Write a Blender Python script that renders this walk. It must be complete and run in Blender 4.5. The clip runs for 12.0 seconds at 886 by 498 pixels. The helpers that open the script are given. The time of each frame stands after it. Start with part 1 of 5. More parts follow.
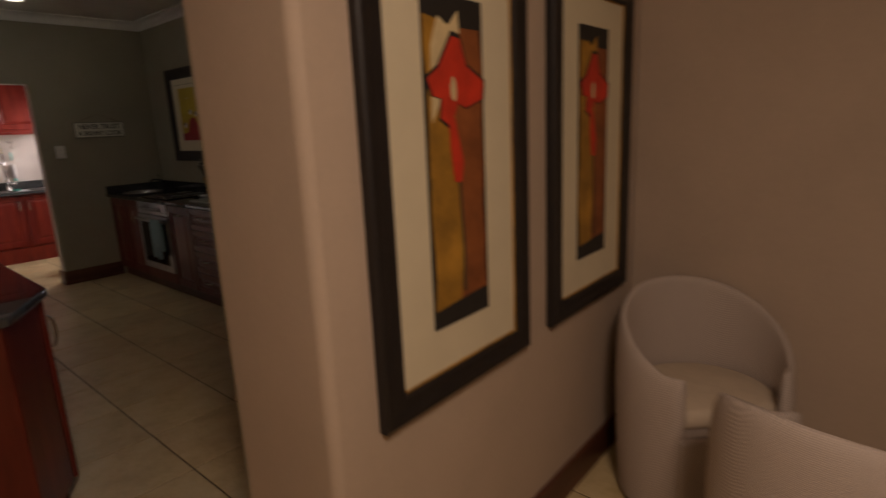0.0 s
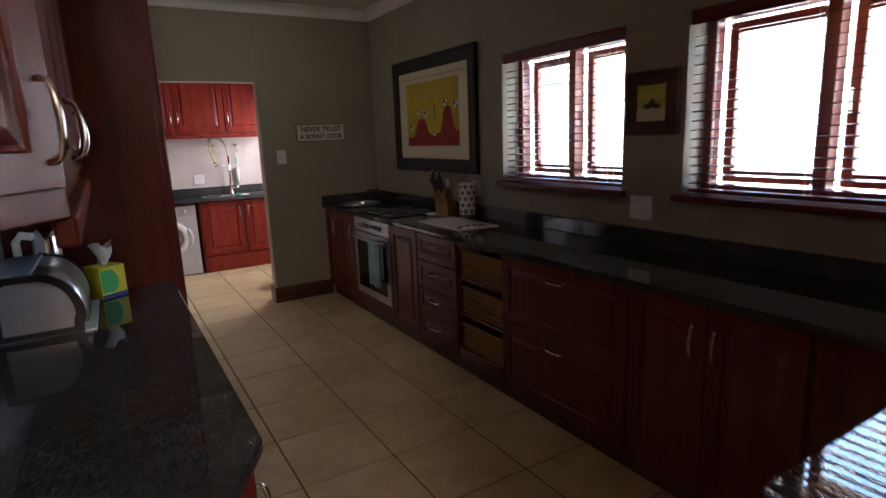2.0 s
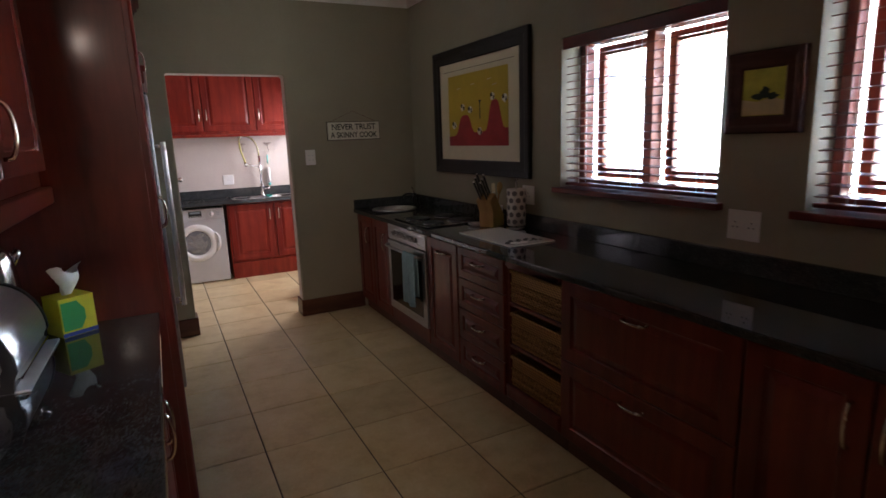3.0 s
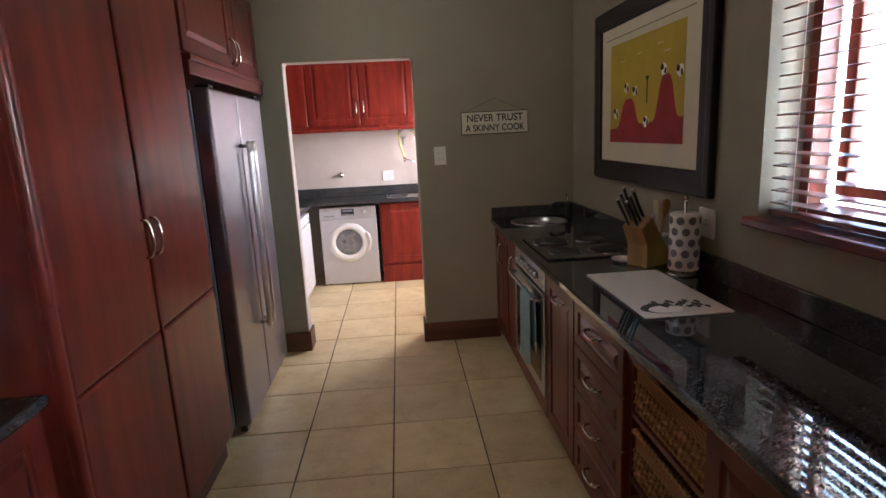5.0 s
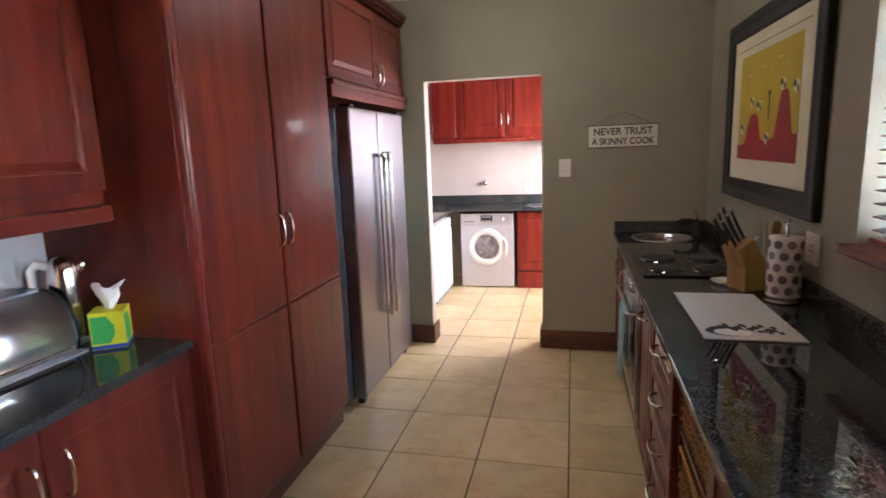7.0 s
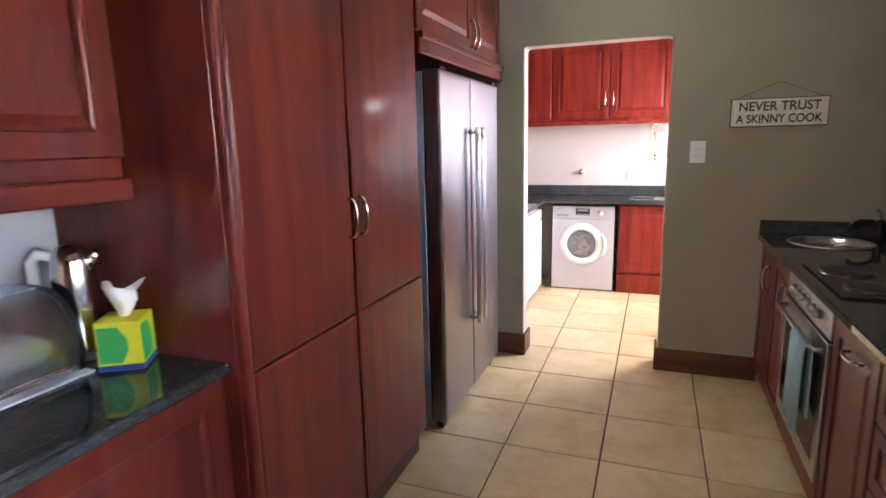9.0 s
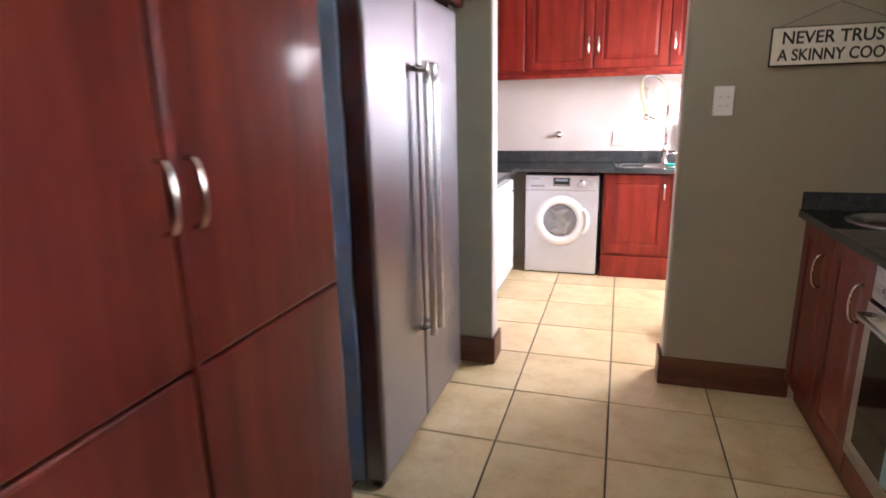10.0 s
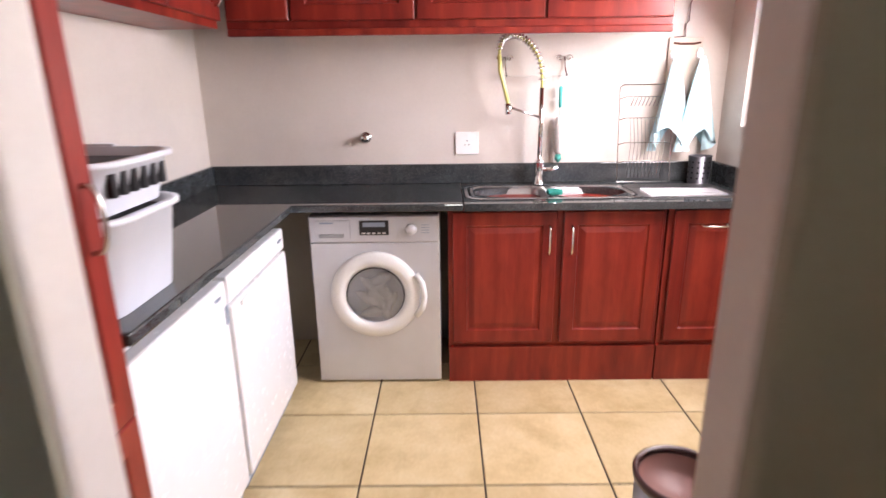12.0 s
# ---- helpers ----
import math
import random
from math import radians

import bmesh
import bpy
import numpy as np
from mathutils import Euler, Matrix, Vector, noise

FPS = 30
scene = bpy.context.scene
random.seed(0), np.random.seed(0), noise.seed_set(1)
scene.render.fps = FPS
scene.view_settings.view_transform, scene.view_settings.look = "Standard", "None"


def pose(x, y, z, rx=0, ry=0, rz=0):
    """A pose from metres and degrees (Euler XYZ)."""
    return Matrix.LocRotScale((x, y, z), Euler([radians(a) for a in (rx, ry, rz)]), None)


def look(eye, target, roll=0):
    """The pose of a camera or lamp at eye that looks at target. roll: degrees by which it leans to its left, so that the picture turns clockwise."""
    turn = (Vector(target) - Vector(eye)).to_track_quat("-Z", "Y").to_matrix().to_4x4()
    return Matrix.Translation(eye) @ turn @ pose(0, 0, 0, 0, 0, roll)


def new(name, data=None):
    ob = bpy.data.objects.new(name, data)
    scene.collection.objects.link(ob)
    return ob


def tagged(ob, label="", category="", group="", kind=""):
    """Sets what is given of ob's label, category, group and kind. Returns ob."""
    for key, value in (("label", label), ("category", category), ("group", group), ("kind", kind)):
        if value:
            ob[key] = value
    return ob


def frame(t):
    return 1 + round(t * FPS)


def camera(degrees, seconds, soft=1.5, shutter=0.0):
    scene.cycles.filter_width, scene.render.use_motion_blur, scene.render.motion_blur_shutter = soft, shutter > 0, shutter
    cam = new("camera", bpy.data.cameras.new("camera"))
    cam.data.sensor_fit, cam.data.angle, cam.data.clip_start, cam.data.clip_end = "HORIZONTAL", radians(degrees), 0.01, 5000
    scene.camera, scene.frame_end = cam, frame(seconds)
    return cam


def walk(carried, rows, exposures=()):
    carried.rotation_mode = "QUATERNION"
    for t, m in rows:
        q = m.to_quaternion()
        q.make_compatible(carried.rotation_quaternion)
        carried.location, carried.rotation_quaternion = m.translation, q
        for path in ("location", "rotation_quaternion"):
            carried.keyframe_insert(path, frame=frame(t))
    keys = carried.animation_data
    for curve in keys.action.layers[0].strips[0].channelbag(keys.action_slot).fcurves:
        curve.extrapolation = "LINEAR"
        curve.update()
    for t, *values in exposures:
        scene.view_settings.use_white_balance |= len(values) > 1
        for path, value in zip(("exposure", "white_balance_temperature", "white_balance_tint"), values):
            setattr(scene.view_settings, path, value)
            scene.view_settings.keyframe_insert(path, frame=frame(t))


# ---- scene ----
# ---- camera and walk ----
cam = camera(77.3, 12.0, shutter=0.5)
PATH = [
    (0, (-1.356, -1.023, 1.481), (0.105, 0.27, 1.039), -2.6),
    (0.5, (-1.281, -0.655, 1.522), (-0.016, 0.831, 1.086), -2.9),
    (1, (-1.218, -0.154, 1.503), (-0.09, 1.447, 1.096), -2.2),
    (1.5, (-1.122, 0.186, 1.492), (-0.062, 1.833, 1.089), -2.3),
    (2, (-1.017, 0.472, 1.503), (-0.008, 2.152, 1.103), -2.2),
    (2.5, (-0.884, 0.717, 1.556), (0.064, 2.427, 1.131), -2.9),
    (3, (-0.764, 0.957, 1.502), (0.122, 2.705, 1.103), -2.1),
    (3.5, (-0.63, 1.193, 1.511), (0.116, 3.004, 1.107), -2.5),
    (3.7, (-0.586, 1.289, 1.499), (0.08, 3.132, 1.102), -2.4),
    (5.3, (0.225, 1.763, 1.527), (0.307, 3.72, 1.122), -2.6),
    (5.5, (0.262, 1.72, 1.508), (0.324, 3.682, 1.128), -2.3),
    (6, (0.409, 1.614, 1.53), (0.304, 3.576, 1.156), -2.3),
    (6.5, (0.455, 1.561, 1.538), (0.174, 3.507, 1.172), -2.1),
    (7, (0.462, 1.546, 1.54), (0.007, 3.46, 1.181), -2.1),
    (7.5, (0.422, 1.547, 1.544), (-0.167, 3.424, 1.181), -1.9),
    (7.7, (0.407, 1.557, 1.54), (-0.233, 3.417, 1.179), -1.9),
    (9.5, (0.072, 2.461, 1.403), (-0.632, 4.288, 0.997), -1.5),
    (10, (-0.012, 2.922, 1.355), (-0.603, 4.77, 0.868), -1.3),
    (10.5, (-0.081, 3.468, 1.357), (-0.488, 5.344, 0.794), -1.5),
    (11, (-0.135, 4.058, 1.381), (-0.404, 5.955, 0.807), -0.9),
    (11.5, (-0.13, 4.611, 1.39), (-0.243, 6.524, 0.817), -0.6),
    (12, (-0.132, 5.089, 1.375), (-0.141, 7.006, 0.806), -0.7),
]
EXPOSURES = [(0, 4.2, 7000, 10), (0.5, 4.6, 6500, 10), (1.0, 4.8, 5900, 10), (1.5, 5.0, 6000, 10), (2.5, 5.1, 6050, 10), (3.5, 5.35, 6050, 10), (5.5, 6.2, 6150, 10), (7.5, 6.75, 6050, 10), (9.5, 6.8, 6000, 10), (10.5, 6.55, 6000, 10), (12, 6.0, 6250, 10)]
walk(cam, [(t, look(eye, target, roll)) for t, eye, target, roll in PATH], EXPOSURES)

# ---- world, sun, large lights ----
world = bpy.data.worlds.new("sky")
scene.world = world
world.use_nodes = True
wn = world.node_tree
sky = wn.nodes.new("ShaderNodeTexSky")
sky.sky_type = "NISHITA"
sky.sun_disc = False
sky.sun_elevation, sky.sun_rotation = radians(52), radians(208)
wn.links.new(sky.outputs[0], wn.nodes["Background"].inputs[0])
wn.nodes["Background"].inputs[1].default_value = 0.15

sun_data = bpy.data.lights.new("sun", "SUN")
sun_data.energy, sun_data.angle, sun_data.color = 5.0, radians(0.5), (1.0, 0.95, 0.88)
sun = new("sun", sun_data)
sun.matrix_basis = look((-9, -17, 26), (0, 0, 0))


def area_lamp(name, eye, target, sx, sy, power, color):
    data = bpy.data.lights.new(name, "AREA")
    data.shape, data.size, data.size_y, data.energy, data.color = "RECTANGLE", sx, sy, power, color
    ob = new(name, data)
    ob.matrix_basis = look(eye, target)
    return ob


# warm ceiling lamp of the dining room, behind the camera
area_lamp("dining_lamp", (-1.45, -1.55, 2.55), (-1.3, -1.0, 0.0), 0.4, 0.4, 1.5, (1.0, 0.74, 0.60))
# daylight standing in the laundry window
area_lamp("laundry_daylight", (1.33, 6.95, 1.62), (-0.1, 6.8, 0.1), 1.05, 0.75, 1.35, (1.0, 0.88, 0.90))


# ---- materials ----
def base(name, rough=0.5, metal=0.0):
    m = bpy.data.materials.new(name)
    m.use_nodes = True
    nt = m.node_tree
    b = nt.nodes["Principled BSDF"]
    b.inputs["Roughness"].default_value, b.inputs["Metallic"].default_value = rough, metal
    return m, nt, b


def coords(nt, scale=(1, 1, 1), kind="Object"):
    tc, mp = nt.nodes.new("ShaderNodeTexCoord"), nt.nodes.new("ShaderNodeMapping")
    mp.inputs["Scale"].default_value = scale
    nt.links.new(tc.outputs[kind], mp.inputs["Vector"])
    return mp.outputs[0]


def noise_tex(nt, vec, scale, detail=4, rough=0.6):
    n = nt.nodes.new("ShaderNodeTexNoise")
    n.inputs["Scale"].default_value, n.inputs["Detail"].default_value, n.inputs["Roughness"].default_value = scale, detail, rough
    nt.links.new(vec, n.inputs["Vector"])
    return n.outputs["Fac"]


def ramp(nt, fac, stops):
    r = nt.nodes.new("ShaderNodeValToRGB")
    els = r.color_ramp.elements
    while len(els) < len(stops):
        els.new(0.5)
    for e, (p, c) in zip(els, stops):
        e.position, e.color = p, (*c, 1)
    nt.links.new(fac, r.inputs[0])
    return r.outputs[0]


def mix(nt, a, b, fac, mode="MULTIPLY"):
    n = nt.nodes.new("ShaderNodeMixRGB")
    n.blend_type = mode
    for i, v in ((0, fac), (1, a), (2, b)):
        if isinstance(v, (int, float)):
            n.inputs[i].default_value = v
        elif isinstance(v, tuple):
            n.inputs[i].default_value = (*v, 1)
        else:
            nt.links.new(v, n.inputs[i])
    return n.outputs[0]


def bump(nt, b, height, strength, dist=0.01):
    n = nt.nodes.new("ShaderNodeBump")
    n.inputs["Strength"].default_value, n.inputs["Distance"].default_value = strength, dist
    nt.links.new(height, n.inputs["Height"])
    nt.links.new(n.outputs[0], b.inputs["Normal"])


def rough_from(nt, b, fac, lo, hi):
    n = nt.nodes.new("ShaderNodeMapRange")
    n.inputs["To Min"].default_value, n.inputs["To Max"].default_value = lo, hi
    nt.links.new(fac, n.inputs[0])
    nt.links.new(n.outputs[0], b.inputs["Roughness"])


def object_random(nt):
    return nt.nodes.new("ShaderNodeObjectInfo").outputs["Random"]


def plaster(name, color, bumpy=0.25):
    m, nt, b = base(name, 0.75)
    v = coords(nt)
    big, fine = noise_tex(nt, v, 1.3, 5), noise_tex(nt, v, 60, 6)
    c = ramp(nt, big, [(0.3, tuple(k * 0.9 for k in color)), (0.7, tuple(min(1, k * 1.08) for k in color))])
    nt.links.new(mix(nt, c, ramp(nt, fine, [(0.3, (0.93,) * 3), (0.7, (1, 1, 1))]), 0.6), b.inputs["Base Color"])
    bump(nt, b, fine, bumpy, 0.003)
    return m


def timber(name, dark, mid, light, rough=0.34, coat=0.22, along="z"):
    m, nt, b = base(name, rough)
    stretch = {"z": (14, 14, 1.1), "x": (1.1, 14, 14), "y": (14, 1.1, 14)}[along]
    v = coords(nt, stretch)
    warp = nt.nodes.new("ShaderNodeVectorMath")
    warp.operation = "MULTIPLY_ADD"
    warp.inputs[1].default_value = (0.9, 0.9, 0.9)
    nt.links.new(noise_tex(nt, coords(nt), 2.2, 3), warp.inputs[0])
    nt.links.new(v, warp.inputs[2])
    grain = noise_tex(nt, warp.outputs[0], 0.9, 7, 0.6)
    fine = noise_tex(nt, coords(nt, tuple(k * 6 for k in stretch)), 2.0, 3)
    patch = noise_tex(nt, coords(nt, {"z": (2.2, 2.2, 0.8), "x": (0.8, 2.2, 2.2), "y": (2.2, 0.8, 2.2)}[along]), 1.3, 4)
    c = ramp(nt, grain, [(0.3, dark), (0.5, mid), (0.72, light)])
    c = mix(nt, c, ramp(nt, fine, [(0.35, (0.86, 0.84, 0.82)), (0.65, (1, 1, 1))]), 0.3)
    c = mix(nt, c, ramp(nt, patch, [(0.3, (0.66, 0.60, 0.64)), (0.5, (1.0, 1.0, 1.0)), (0.72, (1.35, 1.8, 1.3))]), 0.9)
    nt.links.new(c, b.inputs["Base Color"])
    b.inputs["Coat Weight"].default_value, b.inputs["Coat Roughness"].default_value = coat, 0.11
    b.inputs["Specular IOR Level"].default_value = 0.3
    rough_from(nt, b, patch, rough - 0.05, rough + 0.1)
    bump(nt, b, fine, 0.06, 0.002)
    return m


def plain(name, color, rough=0.4, metal=0.0, vary=0.08, scale=8, bumpy=0.0):
    m, nt, b = base(name, rough, metal)
    v = coords(nt)
    n = noise_tex(nt, v, scale, 5)
    c = ramp(nt, n, [(0.3, tuple(k * (1 - vary) for k in color)), (0.7, tuple(min(1, k * (1 + vary)) for k in color))])
    nt.links.new(c, b.inputs["Base Color"])
    rough_from(nt, b, noise_tex(nt, v, 30, 3), max(0.02, rough - 0.05), min(1, rough + 0.07))
    if bumpy:
        bump(nt, b, noise_tex(nt, v, scale * 8, 4), bumpy, 0.004)
    return m


def steel(name, color=(0.62, 0.62, 0.63), rough=0.28, along="z"):
    m, nt, b = base(name, rough, 1.0)
    v = coords(nt, {"z": (160, 160, 1.5), "x": (1.5, 160, 160), "y": (160, 1.5, 160)}[along])
    n = noise_tex(nt, v, 2.0, 3)
    nt.links.new(ramp(nt, n, [(0.3, tuple(k * 0.88 for k in color)), (0.7, color)]), b.inputs["Base Color"])
    rough_from(nt, b, n, rough - 0.06, rough + 0.08)
    bump(nt, b, n, 0.03, 0.001)
    return m


def granite_mat():
    m, nt, b = base("black_granite", 0.1)
    v = coords(nt)
    vor = nt.nodes.new("ShaderNodeTexVoronoi")
    vor.inputs["Scale"].default_value = 260
    nt.links.new(v, vor.inputs["Vector"])
    speck = ramp(nt, vor.outputs["Color"], [(0.0, (0.026, 0.029, 0.031)), (0.5, (0.042, 0.046, 0.048)), (0.8, (0.06, 0.065, 0.068)), (0.97, (0.09, 0.095, 0.10))])
    cloud = noise_tex(nt, v, 18, 6)
    c = mix(nt, speck, ramp(nt, cloud, [(0.35, (0.72, 0.72, 0.72)), (0.65, (1.12, 1.15, 1.12))]), 0.9)
    nt.links.new(c, b.inputs["Base Color"])
    rough_from(nt, b, noise_tex(nt, v, 4, 4), 0.015, 0.03)
    b.inputs["Specular IOR Level"].default_value = 0.6
    return m


def tile_mat():
    m, nt, b = base("beige_ceramic_tile", 0.32)
    rnd = object_random(nt)
    tc = nt.nodes.new("ShaderNodeTexCoord")
    add = nt.nodes.new("ShaderNodeVectorMath")
    add.operation = "MULTIPLY_ADD"
    add.inputs[1].default_value = (7.3, 5.1, 3.7)
    nt.links.new(rnd, add.inputs[0])
    nt.links.new(tc.outputs["Object"], add.inputs[2])
    v = add.outputs[0]
    cloud, fine = noise_tex(nt, v, 5.5, 6, 0.65), noise_tex(nt, v, 70, 4)
    c = ramp(nt, cloud, [(0.28, (0.50, 0.385, 0.195)), (0.5, (0.64, 0.525, 0.30)), (0.75, (0.72, 0.625, 0.41))])
    c = mix(nt, c, ramp(nt, fine, [(0.3, (0.86, 0.84, 0.8)), (0.65, (1, 1, 1))]), 0.6)
    c = mix(nt, c, ramp(nt, rnd, [(0, (0.9, 0.89, 0.87)), (1, (1.05, 1.05, 1.05))]), 1.0)
    nt.links.new(c, b.inputs["Base Color"])
    rough_from(nt, b, cloud, 0.24, 0.42)
    bump(nt, b, fine, 0.05, 0.002)
    return m


def glass_mat(name="window_glass", tint=(1, 1, 1), rough=0.0):
    m, nt, b = base(name, rough)
    b.inputs["Transmission Weight"].default_value, b.inputs["IOR"].default_value = 1.0, 1.45
    b.inputs["Base Color"].default_value = (*tint, 1)
    return m


def weave_mat(name, a, b_, scale=130):
    m, nt, b = base(name, 0.8)
    v = coords(nt)
    w1, w2 = nt.nodes.new("ShaderNodeTexWave"), nt.nodes.new("ShaderNodeTexWave")
    w1.bands_direction, w2.bands_direction = "Z", "DIAGONAL"
    for w in (w1, w2):
        w.inputs["Scale"].default_value, w.inputs["Distortion"].default_value = scale / 6, 1.2
        nt.links.new(v, w.inputs["Vector"])
    k = mix(nt, w1.outputs["Color"], w2.outputs["Color"], 0.5, "MIX")
    nt.links.new(ramp(nt, k, [(0.2, a), (0.8, b_)]), b.inputs["Base Color"])
    bump(nt, b, k, 0.35, 0.003)
    return m


OLIVE = plaster("olive_paint", (0.30, 0.275, 0.20))
BEIGE = plaster("beige_paint", (0.48, 0.39, 0.31))
CREAM = plaster("cream_paint", (0.58, 0.52, 0.46))
CEILING = plaster("ceiling_white", (0.80, 0.79, 0.76), 0.1)
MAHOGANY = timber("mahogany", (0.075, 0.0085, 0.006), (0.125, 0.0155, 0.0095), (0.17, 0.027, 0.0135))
MAHOGANY_X = timber("mahogany_lying", (0.075, 0.0085, 0.006), (0.125, 0.0155, 0.0095), (0.17, 0.027, 0.0135), along="x")
MAHOGANY_Y = timber("mahogany_lying_along", (0.075, 0.0085, 0.006), (0.125, 0.0155, 0.0095), (0.17, 0.027, 0.0135), along="y")
DARKWOOD = timber("dark_stained_wood", (0.05, 0.016, 0.01), (0.085, 0.028, 0.017), (0.13, 0.045, 0.026), 0.4, 0.1, "x")
REDFRAME = timber("red_window_timber", (0.14, 0.03, 0.018), (0.22, 0.05, 0.03), (0.3, 0.08, 0.045), 0.35, 0.2)
GRANITE = granite_mat()
TILE = tile_mat()
GROUT = plain("dark_grout", (0.06, 0.045, 0.032), 0.85, 0, 0.2, 40, 0.2)
GLASS = glass_mat()
STEEL = steel("brushed_steel", (0.31, 0.302, 0.326), 0.36)
STEEL_X = steel("brushed_steel_lying", (0.48, 0.48, 0.49), along="x")
CHROME = plain("chrome", (0.72, 0.71, 0.69), 0.13, 1.0, 0.03)
NICKEL = plain("satin_nickel", (0.62, 0.58, 0.52), 0.25, 1.0, 0.05)
FRIDGE_SIDE = plain("grey_fridge_side", (0.27, 0.32, 0.40), 0.38, 0.3, 0.06)
BLACK = plain("black_plastic", (0.012, 0.012, 0.013), 0.3, 0, 0.2)
BLACK_FRAME = plain("black_lacquer", (0.011, 0.009, 0.009), 0.5, 0, 0.25, 12)
WHITE = plain("white_enamel", (0.80, 0.80, 0.80), 0.25, 0, 0.02)
WHITE_PLASTIC = plain("white_plastic", (0.76, 0.75, 0.72), 0.35, 0, 0.03)
SILVER = plain("silver_enamel", (0.58, 0.58, 0.60), 0.32, 0.35, 0.03)
PAPER = plain("white_paper", (0.78, 0.77, 0.74), 0.85, 0, 0.04, 20, 0.15)
MATBOARD = plain("cream_mount", (0.66, 0.61, 0.45), 0.85, 0, 0.04, 6)
YARDWALL = plaster("white_yard_wall", (0.66, 0.655, 0.64), 0.3)
PAVING = plain("paving", (0.32, 0.31, 0.29), 0.85, 0, 0.2, 3, 0.3)


# ---- shaping helpers ----
def box(x0, y0, z0, x1, y1, z1, bev=0.0, bm=None, seg=2):
    """A box between two corners, its edges rounded by bev."""
    bm = bm or bmesh.new()
    v = bmesh.ops.create_cube(bm, size=1)["verts"]
    for k in v:
        k.co = Vector(((x0 + x1) / 2 + k.co.x * abs(x1 - x0), (y0 + y1) / 2 + k.co.y * abs(y1 - y0), (z0 + z1) / 2 + k.co.z * abs(z1 - z0)))
    if bev:
        edges = list({e for k in v for e in k.link_edges})
        bmesh.ops.bevel(bm, geom=edges, offset=bev, segments=seg, profile=0.5, affect="EDGES")
    return bm


def lathe(profile, seg=32, bm=None, m=None, cap=True):
    """Turns a profile of (radius, height) round the z axis; m places the result."""
    bm = bm or bmesh.new()
    m = m or Matrix()
    rings = [[bm.verts.new(m @ Vector((r * math.cos(2 * math.pi * i / seg), r * math.sin(2 * math.pi * i / seg), z))) for i in range(seg)] for r, z in profile]
    for a, b in zip(rings, rings[1:]):
        for i in range(seg):
            bm.faces.new((a[i], a[(i + 1) % seg], b[(i + 1) % seg], b[i]))
    if cap:
        bm.faces.new(rings[0][::-1])
        bm.faces.new(rings[-1])
    return bm


def rod(a, b, r, seg=12, bm=None, r2=None):
    """A round bar from a to b."""
    a, b = Vector(a), Vector(b)
    m = Matrix.Translation(a) @ (b - a).to_track_quat("Z", "Y").to_matrix().to_4x4()
    return lathe([(r, 0), (r2 or r, (b - a).length)], seg, bm, m)


def tube(points, r, seg=8, bm=None, flat=1.0):
    """A bar swept along points."""
    bm = bm or bmesh.new()
    pts = [Vector(p) for p in points]
    rings = []
    side = None
    for i, p in enumerate(pts):
        d = (pts[min(i + 1, len(pts) - 1)] - pts[max(i - 1, 0)]).normalized()
        if side is None:
            side = d.orthogonal().normalized()
        side = (side - d * side.dot(d)).normalized()
        up = d.cross(side)
        rings.append([bm.verts.new(p + side * (r * math.cos(2 * math.pi * k / seg)) + up * (r * flat * math.sin(2 * math.pi * k / seg))) for k in range(seg)])
    for a, b in zip(rings, rings[1:]):
        for k in range(seg):
            bm.faces.new((a[k], a[(k + 1) % seg], b[(k + 1) % seg], b[k]))
    bm.faces.new(rings[0][::-1])
    bm.faces.new(rings[-1])
    return bm


def prism(outline, z0, z1, bm=None, bev=0.0):
    """A flat outline in x and y, raised from z0 to z1."""
    bm = bm or bmesh.new()
    lo, hi = [bm.verts.new((x, y, z0)) for x, y in outline], [bm.verts.new((x, y, z1)) for x, y in outline]
    n = len(outline)
    faces = [bm.faces.new(lo[::-1]), bm.faces.new(hi)] + [bm.faces.new((lo[i], lo[(i + 1) % n], hi[(i + 1) % n], hi[i])) for i in range(n)]
    bmesh.ops.recalc_face_normals(bm, faces=faces)
    if bev:
        bmesh.ops.bevel(bm, geom=list({e for f in faces for e in f.edges}), offset=bev, segments=2, profile=0.5, affect="EDGES")
    return bm


def upright(outline, y0, y1, bm=None):
    """A flat outline in x and z, with its thickness between y0 and y1."""
    bm = prism(outline, -y1, -y0, bm)
    return bm


def turn(bm, m):
    bmesh.ops.transform(bm, matrix=m, verts=bm.verts)
    return bm


def part(name, bm, material, parent, label="", smooth=False):
    """Links a bmesh as one mesh under a thing or a part."""
    me = bpy.data.meshes.new(name)
    bmesh.ops.recalc_face_normals(bm, faces=bm.faces)
    bm.to_mesh(me)
    bm.free()
    me.materials.append(material)
    if smooth:
        me.polygons.foreach_set("use_smooth", [True] * len(me.polygons))
    ob = new(name, me)
    ob.parent = parent
    return tagged(ob, label) if label else ob


def thing(name, at, label, category, group="", kind="", rz=0, rx=0, ry=0):
    ob = new(name)
    ob.matrix_basis = pose(*at, rx, ry, rz)
    return tagged(ob, label, category, group, kind)


def structure(name, bm, material, label, category, smooth=False):
    ob = part(name, bm, material, None, "", smooth)
    return tagged(ob, label, category, "", "structure")


def arc(cx, cy, r, a0, a1, n=8):
    return [(cx + r * math.cos(radians(a0 + (a1 - a0) * i / n)), cy + r * math.sin(radians(a0 + (a1 - a0) * i / n))) for i in range(n + 1)]


